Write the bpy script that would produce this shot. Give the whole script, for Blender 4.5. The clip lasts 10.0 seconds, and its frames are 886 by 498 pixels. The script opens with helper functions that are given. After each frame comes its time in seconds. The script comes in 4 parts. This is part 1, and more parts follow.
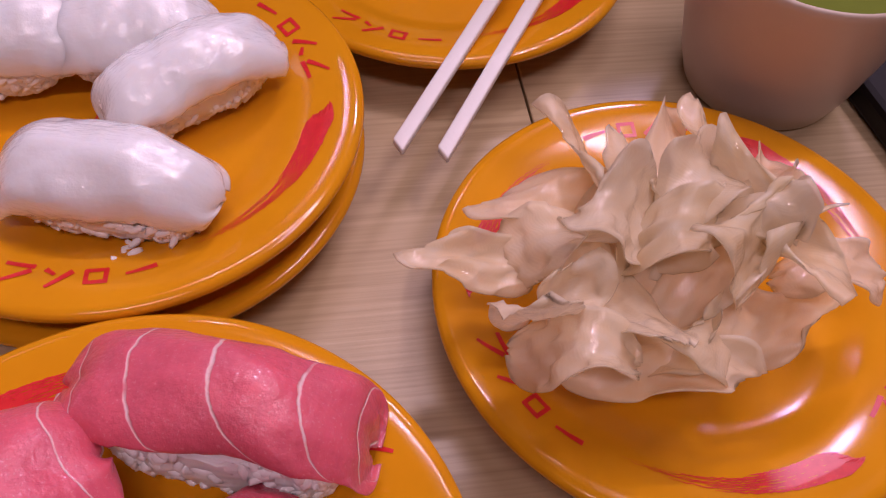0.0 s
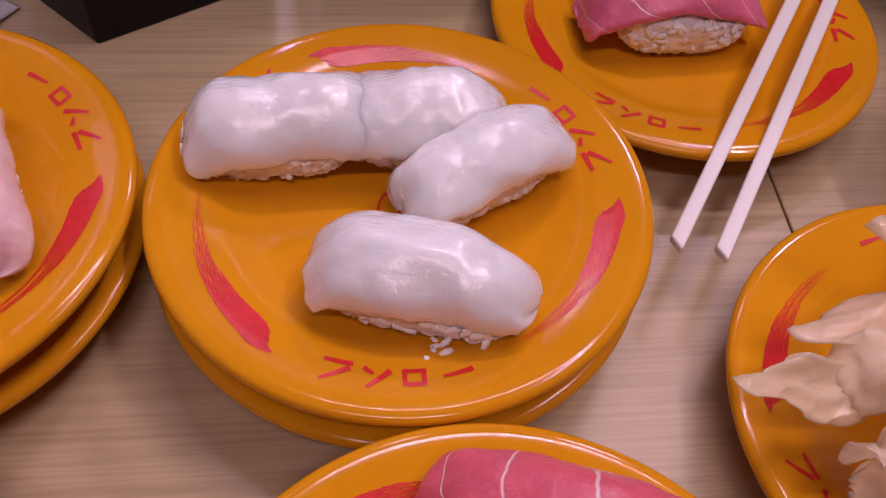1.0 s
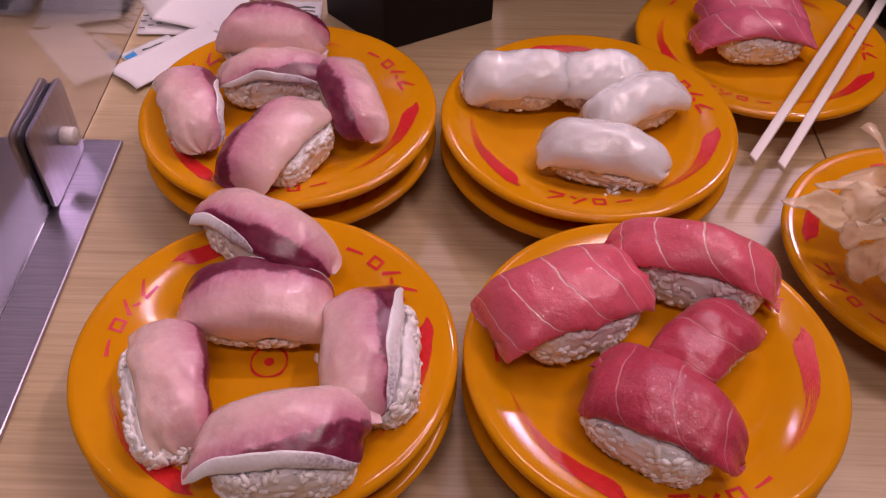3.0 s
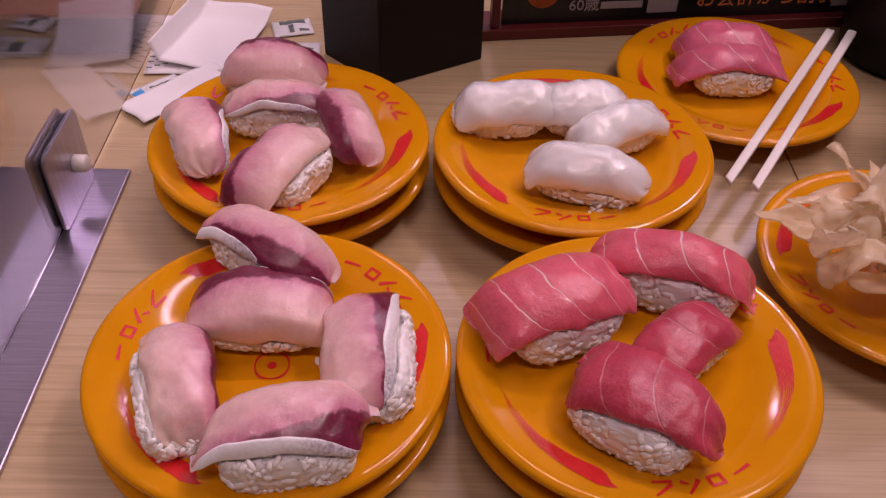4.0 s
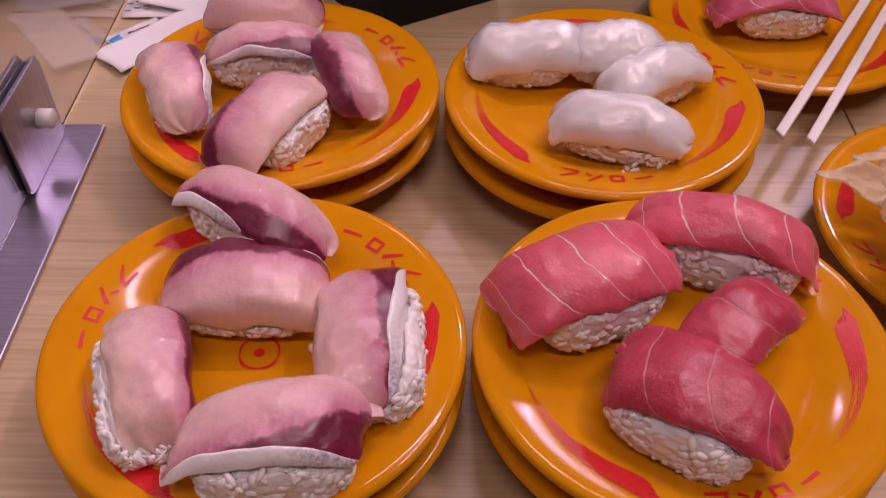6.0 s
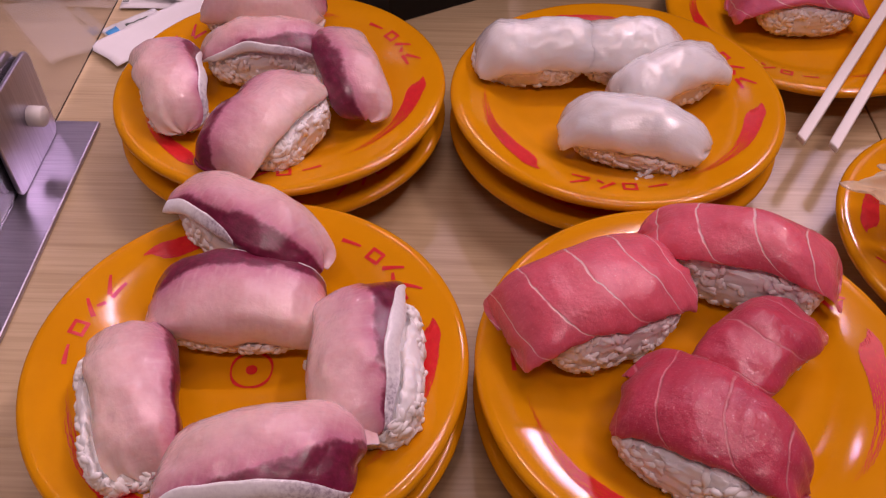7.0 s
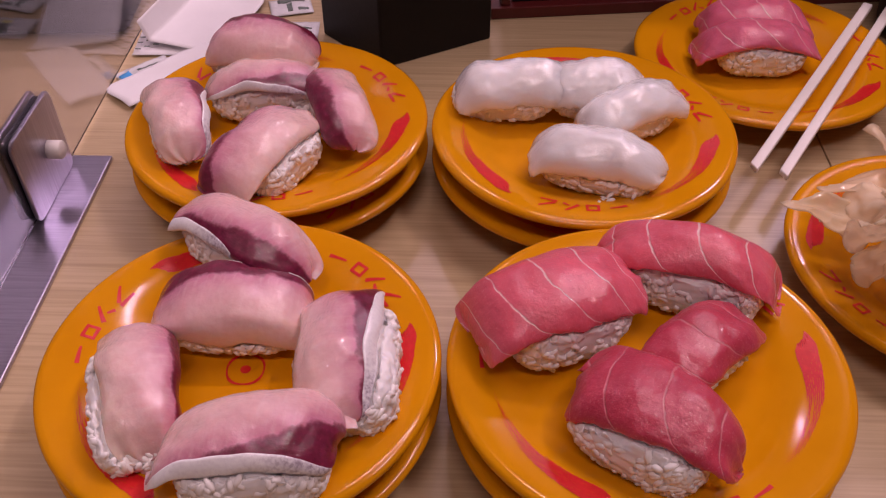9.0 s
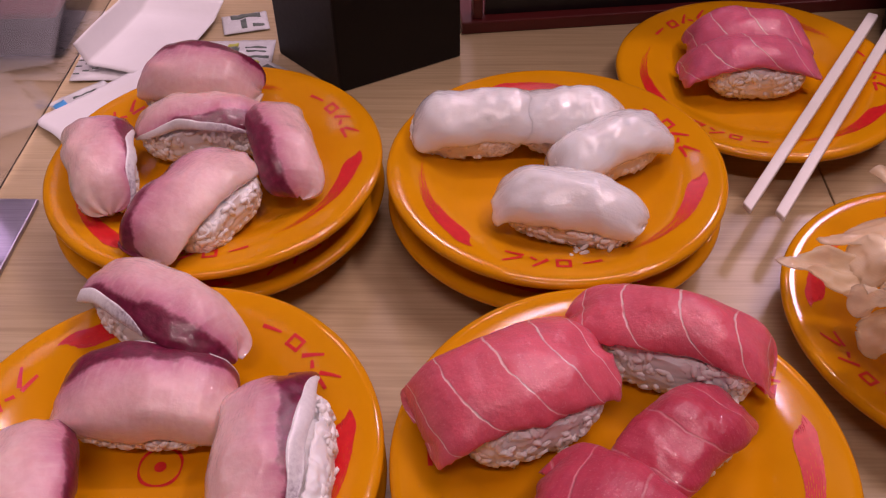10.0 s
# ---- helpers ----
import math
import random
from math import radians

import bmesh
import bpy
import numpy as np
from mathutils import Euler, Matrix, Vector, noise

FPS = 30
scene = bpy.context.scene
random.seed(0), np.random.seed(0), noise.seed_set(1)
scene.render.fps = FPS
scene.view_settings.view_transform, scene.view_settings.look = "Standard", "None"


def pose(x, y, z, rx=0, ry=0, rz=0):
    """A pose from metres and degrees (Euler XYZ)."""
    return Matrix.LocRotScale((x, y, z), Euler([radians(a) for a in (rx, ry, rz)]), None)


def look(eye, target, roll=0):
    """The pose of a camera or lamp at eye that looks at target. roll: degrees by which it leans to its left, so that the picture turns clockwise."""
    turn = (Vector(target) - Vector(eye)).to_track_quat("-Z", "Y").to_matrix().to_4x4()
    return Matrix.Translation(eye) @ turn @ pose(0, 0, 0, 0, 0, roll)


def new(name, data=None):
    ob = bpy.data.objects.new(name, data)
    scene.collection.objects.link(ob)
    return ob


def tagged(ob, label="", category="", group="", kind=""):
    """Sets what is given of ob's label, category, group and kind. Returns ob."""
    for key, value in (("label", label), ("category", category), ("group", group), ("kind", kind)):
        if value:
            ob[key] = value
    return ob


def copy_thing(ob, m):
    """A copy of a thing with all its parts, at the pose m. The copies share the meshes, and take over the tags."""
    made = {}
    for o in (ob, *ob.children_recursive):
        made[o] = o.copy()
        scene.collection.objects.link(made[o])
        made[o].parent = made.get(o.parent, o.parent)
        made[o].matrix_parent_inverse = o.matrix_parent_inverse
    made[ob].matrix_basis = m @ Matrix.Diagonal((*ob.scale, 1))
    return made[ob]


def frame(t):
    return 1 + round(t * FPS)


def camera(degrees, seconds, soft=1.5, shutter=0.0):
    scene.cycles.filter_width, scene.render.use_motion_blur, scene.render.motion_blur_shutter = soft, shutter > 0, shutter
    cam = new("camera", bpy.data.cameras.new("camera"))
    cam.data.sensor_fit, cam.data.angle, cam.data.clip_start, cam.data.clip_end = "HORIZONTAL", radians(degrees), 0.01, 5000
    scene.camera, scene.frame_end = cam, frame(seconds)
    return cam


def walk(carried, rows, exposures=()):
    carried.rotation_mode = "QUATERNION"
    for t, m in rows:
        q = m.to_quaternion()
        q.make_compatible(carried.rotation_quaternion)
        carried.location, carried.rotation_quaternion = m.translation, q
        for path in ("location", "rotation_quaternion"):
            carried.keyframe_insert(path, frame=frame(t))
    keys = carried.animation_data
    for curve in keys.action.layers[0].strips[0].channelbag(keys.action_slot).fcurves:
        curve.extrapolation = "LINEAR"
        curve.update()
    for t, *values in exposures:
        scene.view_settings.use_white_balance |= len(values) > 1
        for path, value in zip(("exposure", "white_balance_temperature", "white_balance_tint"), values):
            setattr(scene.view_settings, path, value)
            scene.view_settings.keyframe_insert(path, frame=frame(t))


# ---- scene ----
cam = camera(52.70, 10.0, soft=1.25)
EXPOSURES = [(0.0, -0.93, 5850, 10), (1.0, -1.03, 5950, 10), (1.5, -1.13, 6350, 10), (2.0, -1.18, 6500, 10), (4.0, -1.09, 6550, 10), (8.0, -1.09, 6550, 10), (10.0, -1.11, 6550, 10)]
PATH = [
    (0, (0.0201, 0.0500, 0.2331), (0.0087, 0.2541, -0.0511), 6.21),
    (0.5, (-0.0226, 0.0673, 0.2340), (-0.0385, 0.2725, -0.0491), 6.85),
    (1, (-0.0580, 0.0593, 0.2395), (-0.0838, 0.2650, -0.0425), 6.19),
    (1.5, (-0.1002, 0.0345, 0.2510), (-0.1438, 0.2405, -0.0286), 3.74),
    (2, (-0.1075, -0.0172, 0.2824), (-0.1678, 0.1864, 0.0042), 1.45),
    (2.5, (-0.0811, -0.0848, 0.3051), (-0.1481, 0.1302, 0.0372), 1.25),
    (3.8, (-0.0462, -0.1832, 0.3241), (-0.1174, 0.0631, 0.0860), 1.88),
    (4, (-0.0471, -0.1717, 0.3182), (-0.1196, 0.0754, 0.0812), 1.57),
    (4.5, (-0.0594, -0.1328, 0.3005), (-0.1304, 0.1096, 0.0583), 1.33),
    (5, (-0.0687, -0.1013, 0.2877), (-0.1375, 0.1373, 0.0411), 1.50),
    (5.5, (-0.0634, -0.1240, 0.2872), (-0.1323, 0.1127, 0.0387), 1.30),
    (5.7, (-0.0592, -0.1380, 0.2877), (-0.1295, 0.0975, 0.0386), 1.01),
    (6.8, (-0.0675, -0.0969, 0.2789), (-0.1416, 0.1315, 0.0242), 0.73),
    (7, (-0.0637, -0.1111, 0.2820), (-0.1383, 0.1164, 0.0268), 0.63),
    (7.5, (-0.0576, -0.1256, 0.2854), (-0.1341, 0.1057, 0.0340), 0.66),
    (8, (-0.0689, -0.0924, 0.2795), (-0.1474, 0.1368, 0.0269), 0.37),
    (8.5, (-0.0619, -0.1038, 0.2822), (-0.1406, 0.1265, 0.0307), 0.12),
    (9, (-0.0407, -0.1411, 0.2956), (-0.1230, 0.0998, 0.0553), -0.05),
    (9.5, (-0.0473, -0.1095, 0.2917), (-0.1320, 0.1300, 0.0510), -0.79),
    (10, (-0.0384, -0.0834, 0.2860), (-0.1209, 0.1534, 0.0418), -1.01),
]
walk(cam, [(t, look(eye, target, roll)) for t, eye, target, roll in PATH], exposures=EXPOSURES)

# ---- light ----
world = bpy.data.worlds.new("dim_room")
world.use_nodes = True
world.node_tree.nodes["Background"].inputs[0].default_value = (0.9, 0.85, 0.95, 1)
world.node_tree.nodes["Background"].inputs[1].default_value = 0.015
scene.world = world


def ceiling_lamp(x, y, z, sx, sy, power, colour, turn=0.0):
    d = bpy.data.lights.new("ceiling_lamp", "AREA")
    d.shape, d.size, d.size_y, d.energy, d.color = "RECTANGLE", sx, sy, power, colour
    ob = new("ceiling_lamp", d)
    ob.matrix_world = pose(x, y, z, 0, 0, turn)
    return ob


ceiling_lamp(-0.95, 2.60, 2.35, 0.30, 0.30, 20, (1.0, 0.70, 0.95), 17)
ceiling_lamp(0.55, 2.75, 2.35, 0.50, 0.30, 60, (1.0, 0.70, 0.95), 17)
ceiling_lamp(-2.20, 2.15, 2.35, 0.60, 0.60, 5, (0.98, 0.70, 0.95), 17)
ceiling_lamp(0.05, 1.20, 2.35, 1.2, 0.06, 38, (1.0, 0.70, 0.80), 17)
ceiling_lamp(0.95, 0.90, 2.35, 0.06, 1.0, 42, (1.0, 0.70, 0.76), 17)
# unseen fill, added to brighten the sides that face the camera
ceiling_lamp(0.15, -0.85, 2.35, 1.2, 0.16, 36, (1.0, 0.69, 0.74), 17)

# ---- materials ----


def mat(name):
    m = bpy.data.materials.new(name)
    m.use_nodes = True
    nt = m.node_tree
    return m, nt, nt.nodes["Principled BSDF"]


def node(nt, kind, **values):
    n = nt.nodes.new(kind)
    for key, v in values.items():
        n.inputs[key.replace("_", " ")].default_value = v
    return n


def ramp(nt, fac, stops):
    r = nt.nodes.new("ShaderNodeValToRGB")
    el = r.color_ramp.elements
    while len(el) < len(stops):
        el.new(0.5)
    for e, (p, c) in zip(el, stops):
        e.position, e.color = p, (*c, 1) if len(c) == 3 else c
    nt.links.new(fac, r.inputs[0])
    return r.outputs[0]


def mixc(nt, fac, a, b, mode="MIX"):
    n = nt.nodes.new("ShaderNodeMix")
    n.data_type, n.blend_type = "RGBA", mode
    for sock, v in ((n.inputs[0], fac), (n.inputs[6], a), (n.inputs[7], b)):
        if isinstance(v, (int, float)):
            sock.default_value = v
        elif isinstance(v, tuple):
            sock.default_value = (*v, 1)
        else:
            nt.links.new(v, sock)
    return n.outputs[2]


def math_node(nt, op, a, b=None, c=None):
    n = nt.nodes.new("ShaderNodeMath")
    n.operation = op
    for sock, v in zip(n.inputs, (a, b, c)):
        if v is None:
            continue
        if isinstance(v, (int, float)):
            sock.default_value = v
        else:
            nt.links.new(v, sock)
    return n.outputs[0]


def coords(nt, which="Object", scale=(1, 1, 1), rot=(0, 0, 0)):
    t = nt.nodes.new("ShaderNodeTexCoord")
    mp = nt.nodes.new("ShaderNodeMapping")
    mp.inputs["Scale"].default_value = scale
    mp.inputs["Rotation"].default_value = rot
    nt.links.new(t.outputs[which], mp.inputs[0])
    return mp.outputs[0]


def noise_fac(nt, vec, scale, detail=3.0, rough=0.55, distortion=0.0):
    n = node(nt, "ShaderNodeTexNoise", Scale=scale, Detail=detail, Roughness=rough, Distortion=distortion)
    nt.links.new(vec, n.inputs["Vector"])
    return n.outputs[0]


def bump(nt, b, height, strength, distance):
    n = node(nt, "ShaderNodeBump", Strength=strength, Distance=distance)
    nt.links.new(height, n.inputs["Height"])
    nt.links.new(n.outputs[0], b.inputs["Normal"])


def plain(name, colour, rough, metal=0.0, vary=0.12, scale=60.0, bumps=0.0, coat=0.0, spec=0.5):
    m, nt, b = mat(name)
    v = coords(nt)
    f = noise_fac(nt, v, scale, 4)
    g = noise_fac(nt, v, scale * 6, 3)
    k = math_node(nt, "MULTIPLY_ADD", f, vary * 1.4, 1 - vary)
    k = math_node(nt, "MULTIPLY_ADD", g, vary * 0.6, k)
    c = mixc(nt, 1.0, colour, k, "MULTIPLY")
    nt.links.new(c, b.inputs["Base Color"])
    b.inputs["Roughness"].default_value, b.inputs["Metallic"].default_value = rough, metal
    b.inputs["Coat Weight"].default_value = coat
    b.inputs["Specular IOR Level"].default_value = spec
    nt.links.new(math_node(nt, "MULTIPLY_ADD", g, 0.12, rough - 0.06), b.inputs["Roughness"])
    if bumps:
        bump(nt, b, g, bumps, 0.001)
    return m


def wood_laminate():
    m, nt, b = mat("wood_laminate")
    v = coords(nt, scale=(3.0, 60.0, 1.0))
    f1 = noise_fac(nt, v, 3.0, 5, 0.6, 0.6)
    v2 = coords(nt, scale=(14.0, 700.0, 1.0))
    f2 = noise_fac(nt, v2, 1.0, 3, 0.5)
    v3 = coords(nt, scale=(2.0, 9.0, 1.0))
    f3 = noise_fac(nt, v3, 2.0, 2)
    c = ramp(nt, f1, [(0.25, (0.35, 0.26, 0.135)), (0.5, (0.48, 0.37, 0.20)), (0.75, (0.57, 0.45, 0.26))])
    c = mixc(nt, 0.35, c, ramp(nt, f2, [(0.35, (0.28, 0.20, 0.11)), (0.6, (0.56, 0.44, 0.27))]))
    c = mixc(nt, 0.25, c, ramp(nt, f3, [(0.3, (0.42, 0.31, 0.18)), (0.7, (0.54, 0.42, 0.27))]))
    nt.links.new(c, b.inputs["Base Color"])
    nt.links.new(math_node(nt, "MULTIPLY_ADD", f3, 0.16, 0.22), b.inputs["Roughness"])
    b.inputs["Specular IOR Level"].default_value = 0.42
    bump(nt, b, f2, 0.16, 0.0004)
    return m


def plate_orange():
    m, nt, b = mat("orange_melamine")
    v = coords(nt)
    f = noise_fac(nt, v, 30, 4)
    g = noise_fac(nt, v, 900, 2)
    c = ramp(nt, f, [(0.3, (0.67, 0.275, 0.003)), (0.7, (0.74, 0.315, 0.004))])
    nt.links.new(c, b.inputs["Base Color"])
    nt.links.new(math_node(nt, "MULTIPLY_ADD", f, 0.08, 0.07), b.inputs["Roughness"])
    b.inputs["Specular IOR Level"].default_value = 0.36
    bump(nt, b, g, 0.04, 0.0003)
    return m


def red_print():
    m, nt, b = mat("red_print")
    v = coords(nt)
    f = noise_fac(nt, v, 400, 4)
    c = ramp(nt, f, [(0.3, (0.62, 0.012, 0.018)), (0.75, (0.75, 0.03, 0.03))])
    nt.links.new(c, b.inputs["Base Color"])
    b.inputs["Roughness"].default_value = 0.28
    return m


def flesh(b, weight, scale, radius=(1.0, 0.45, 0.3)):
    b.inputs["Subsurface Weight"].default_value = weight
    b.inputs["Subsurface Radius"].default_value = radius
    b.inputs["Subsurface Scale"].default_value = scale


def wet(nt, b, film=0.6, deep=0.00045, grain=620, stretch=(0.6, 1.5, 1.0)):
    """A thin wet film over the flesh, beaded here and there."""
    v = coords(nt, scale=stretch)
    beads = math_node(nt, "MULTIPLY_ADD", noise_fac(nt, v, grain * 0.4, 2, 0.5), 0.8, noise_fac(nt, v, grain, 2, 0.5))
    n = node(nt, "ShaderNodeBump", Strength=1.0, Distance=deep)
    nt.links.new(beads, n.inputs["Height"])
    nt.links.new(n.outputs[0], b.inputs["Coat Normal"])
    b.inputs["Coat Weight"].default_value = film
    b.inputs["Coat Roughness"].default_value = 0.09


def yellowtail_flesh():
    m, nt, b = mat("yellowtail_flesh")
    uv = coords(nt, "UV")
    sep = nt.nodes.new("ShaderNodeSeparateXYZ")
    nt.links.new(uv, sep.inputs[0])
    v = coords(nt)
    big = noise_fac(nt, v, 90, 4)
    fine = noise_fac(nt, v, 420, 4)
    fibre = noise_fac(nt, coords(nt, "UV", scale=(16.0, 2.2, 1), rot=(0, 0, 0.5)), 1.0, 4)
    edge = math_node(nt, "MULTIPLY_ADD", big, 0.34, sep.outputs[1])
    edge = math_node(nt, "MULTIPLY_ADD", fine, 0.10, edge)
    edge = math_node(nt, "SUBTRACT", edge, 0.10)
    e = math_node(nt, "MULTIPLY_ADD", fibre, 0.05, math_node(nt, "MULTIPLY_ADD", edge, 0.5, 0.425))
    streak = ramp(nt, fibre, [(0.50, (0, 0, 0)), (0.72, (0.30, 0.30, 0.30))])
    c = ramp(nt, e, [(0.22, (0.88, 0.67, 0.57)), (0.46, (0.85, 0.58, 0.55)), (0.64, (0.79, 0.46, 0.49)), (0.79, (0.60, 0.20, 0.31))])
    c = mixc(nt, 0.10, c, ramp(nt, fine, [(0.35, (0.45, 0.12, 0.2)), (0.65, (0.95, 0.85, 0.82))]))
    c = mixc(nt, streak, c, (0.90, 0.70, 0.70))
    dark = ramp(nt, fine, [(0.3, (0.12, 0.004, 0.028)), (0.6, (0.20, 0.009, 0.052)), (0.8, (0.30, 0.03, 0.10))])
    c = mixc(nt, ramp(nt, e, [(0.79, (0, 0, 0)), (0.815, (0.8, 0.8, 0.8)), (0.83, (1, 1, 1))]), c, dark)
    nt.links.new(c, b.inputs["Base Color"])
    nt.links.new(math_node(nt, "MULTIPLY_ADD", fine, 0.25, 0.28), b.inputs["Roughness"])
    flesh(b, 0.45, 0.0028)
    wet(nt, b, 0.9)
    h = math_node(nt, "MULTIPLY_ADD", big, 2.0, math_node(nt, "MULTIPLY_ADD", fibre, 0.05, fine))
    bump(nt, b, h, 0.30, 0.0006)
    return m


def fish_skin():
    m, nt, b = mat("silver_fish_skin")
    v = coords(nt)
    f = noise_fac(nt, v, 700, 4)
    white = ramp(nt, f, [(0.3, (0.86, 0.85, 0.87)), (0.6, (0.95, 0.95, 0.95))])
    grey = ramp(nt, f, [(0.36, (0.30, 0.24, 0.30)), (0.5, (0.60, 0.56, 0.62)), (0.66, (0.80, 0.78, 0.80))])
    sep = nt.nodes.new("ShaderNodeSeparateXYZ")
    nt.links.new(coords(nt, "UV"), sep.inputs[0])
    along = math_node(nt, "MULTIPLY_ADD", noise_fac(nt, v, 120, 2), 0.8, math_node(nt, "SUBTRACT", sep.outputs[0], 0.4))
    c = mixc(nt, ramp(nt, along, [(0.05, (0, 0, 0)), (0.6, (0.85, 0.85, 0.85))]), white, grey)
    nt.links.new(c, b.inputs["Base Color"])
    b.inputs["Metallic"].default_value = 0.05
    b.inputs["Roughness"].default_value = 0.3
    bump(nt, b, f, 0.2, 0.0004)
    return m


def tuna_flesh(name, lines, red, strength=0.9):
    m, nt, b = mat(name)
    uv = coords(nt, "UV")
    sep = nt.nodes.new("ShaderNodeSeparateXYZ")
    nt.links.new(uv, sep.inputs[0])
    v = coords(nt)
    big = noise_fac(nt, v, 70, 4)
    fine = noise_fac(nt, v, 500, 5)
    c = ramp(nt, big, [(0.3, tuple(k * 0.85 for k in red)), (0.55, red), (0.8, tuple(min(1, k * 1.25 + 0.02) for k in red))])
    fibre = noise_fac(nt, coords(nt, "UV", scale=(26.0, 2.5, 1)), 1.0, 4)
    c = mixc(nt, 0.12, c, ramp(nt, fibre, [(0.35, tuple(k * 0.7 for k in red)), (0.66, (0.80, 0.20, 0.22))]))
    speck = ramp(nt, noise_fac(nt, v, 1500, 2), [(0.60, (0, 0, 0)), (0.72, (1, 1, 1))])
    c = mixc(nt, math_node(nt, "MULTIPLY", speck, 0.25), c, (0.88, 0.50, 0.52))
    # white sinew between the muscle blocks, bowed across the slice
    bow = math_node(nt, "MULTIPLY", sep.outputs[1], sep.outputs[1])
    wob = math_node(nt, "MULTIPLY_ADD", big, 0.08, math_node(nt, "MULTIPLY", bow, -0.22))
    s = math_node(nt, "ADD", sep.outputs[0], wob)
    s = math_node(nt, "MULTIPLY_ADD", sep.outputs[1], 0.10, s)
    tri = math_node(nt, "PINGPONG", math_node(nt, "MULTIPLY", s, lines), 0.5)
    thin = ramp(nt, tri, [(0.0, (1, 1, 1)), (0.014, (0.8, 0.8, 0.8)), (0.026, (0, 0, 0))])
    patch = ramp(nt, noise_fac(nt, v, 160, 2), [(0.30, (0.3, 0.3, 0.3)), (0.5, (1, 1, 1))])
    thin = mixc(nt, 1.0, thin, patch, "MULTIPLY")
    c = mixc(nt, math_node(nt, "MULTIPLY", thin, strength), c, (0.90, 0.68, 0.66))
    nt.links.new(c, b.inputs["Base Color"])
    nt.links.new(math_node(nt, "MULTIPLY_ADD", fine, 0.25, 0.28), b.inputs["Roughness"])
    flesh(b, 0.4, 0.0035)
    wet(nt, b, 0.5)
    fib = node(nt, "ShaderNodeTexWave", Scale=9.0, Distortion=9.0, Detail=2.0)
    nt.links.new(coords(nt, "UV", scale=(1, 0.4, 1)), fib.inputs["Vector"])
    h = math_node(nt, "MULTIPLY_ADD", tri, 2.2, math_node(nt, "MULTIPLY_ADD", fibre, 0.22, math_node(nt, "MULTIPLY", fine, 1.3)))
    h = math_node(nt, "MULTIPLY_ADD", thin, -1.2, math_node(nt, "MULTIPLY_ADD", fib.outputs[0], 0.03, h))
    bump(nt, b, h, 0.42, 0.0007)
    return m


def squid_flesh():
    m, nt, b = mat("white_squid_flesh")
    v = coords(nt)
    big = noise_fac(nt, v, 80, 4)
    fine = noise_fac(nt, v, 350, 4)
    c = ramp(nt, big, [(0.3, (0.93, 0.90, 0.87)), (0.6, (0.95, 0.94, 0.92)), (0.8, (0.97, 0.96, 0.95))])
    nt.links.new(c, b.inputs["Base Color"])
    nt.links.new(math_node(nt, "MULTIPLY_ADD", fine, 0.15, 0.16), b.inputs["Roughness"])
    flesh(b, 0.75, 0.006, (1.0, 0.88, 0.8))
    wet(nt, b, 1.0, 0.0006, 620, (0.45, 1.4, 1.0))
    cut = node(nt, "ShaderNodeTexWave", Scale=3.0, Distortion=7.0, Detail=3.0, Detail_Scale=1.2)
    nt.links.new(coords(nt, "UV", scale=(0.3, 1.6, 1), rot=(0, 0, 0.25)), cut.inputs["Vector"])
    h = math_node(nt, "MULTIPLY_ADD", cut.outputs[0], 0.2, fine)
    bump(nt, b, h, 0.20, 0.0009)
    return m


def rice_white(name, depth):
    m, nt, b = mat(name)
    geo = nt.nodes.new("ShaderNodeNewGeometry")
    f = noise_fac(nt, coords(nt), 180, 3)
    k = math_node(nt, "MULTIPLY_ADD", geo.outputs["Random Per Island"], 0.5, math_node(nt, "MULTIPLY", f, 0.5))
    c = ramp(nt, k, [(0.1, (0.96, 0.94, 0.90)), (0.8, (0.985, 0.975, 0.96))])
    nt.links.new(c, b.inputs["Base Color"])
    b.inputs["Roughness"].default_value = 0.38
    if depth:
        flesh(b, 0.5, depth, (1.0, 0.88, 0.78))
    return m


def ginger_flesh():
    m, nt, b = mat("pickled_ginger")
    v = coords(nt, "UV")
    f = noise_fac(nt, v, 3, 5)
    info = nt.nodes.new("ShaderNodeObjectInfo")
    c = ramp(nt, f, [(0.3, (0.97, 0.80, 0.50)), (0.55, (0.98, 0.88, 0.65)), (0.8, (0.99, 0.96, 0.85))])
    c = mixc(nt, math_node(nt, "MULTIPLY", info.outputs["Random"], 0.45), c, (0.98, 0.91, 0.78))
    nt.links.new(c, b.inputs["Base Color"])
    b.inputs["Roughness"].default_value = 0.10
    wet(nt, b, 0.8)
    fib = node(nt, "ShaderNodeTexWave", Scale=7.0, Distortion=2.0, Detail=2.0)
    nt.links.new(v, fib.inputs["Vector"])
    bump(nt, b, math_node(nt, "ADD", fib.outputs[0], f), 0.12, 0.0006)
    tr = nt.nodes.new("ShaderNodeBsdfTranslucent")
    nt.links.new(mixc(nt, 0.5, c, (1.0, 0.93, 0.80)), tr.inputs[0])
    see = nt.nodes.new("ShaderNodeBsdfTransparent")
    see.inputs[0].default_value = (1.0, 0.97, 0.92, 1)
    mx = nt.nodes.new("ShaderNodeMixShader")
    mx.inputs[0].default_value = 0.42
    nt.links.new(b.outputs[0], mx.inputs[1])
    nt.links.new(tr.outputs[0], mx.inputs[2])
    mx2 = nt.nodes.new("ShaderNodeMixShader")
    mx2.inputs[0].default_value = 0.28
    nt.links.new(mx.outputs[0], mx2.inputs[1])
    nt.links.new(see.outputs[0], mx2.inputs[2])
    nt.links.new(mx2.outputs[0], nt.nodes["Material Output"].inputs[0])
    return m


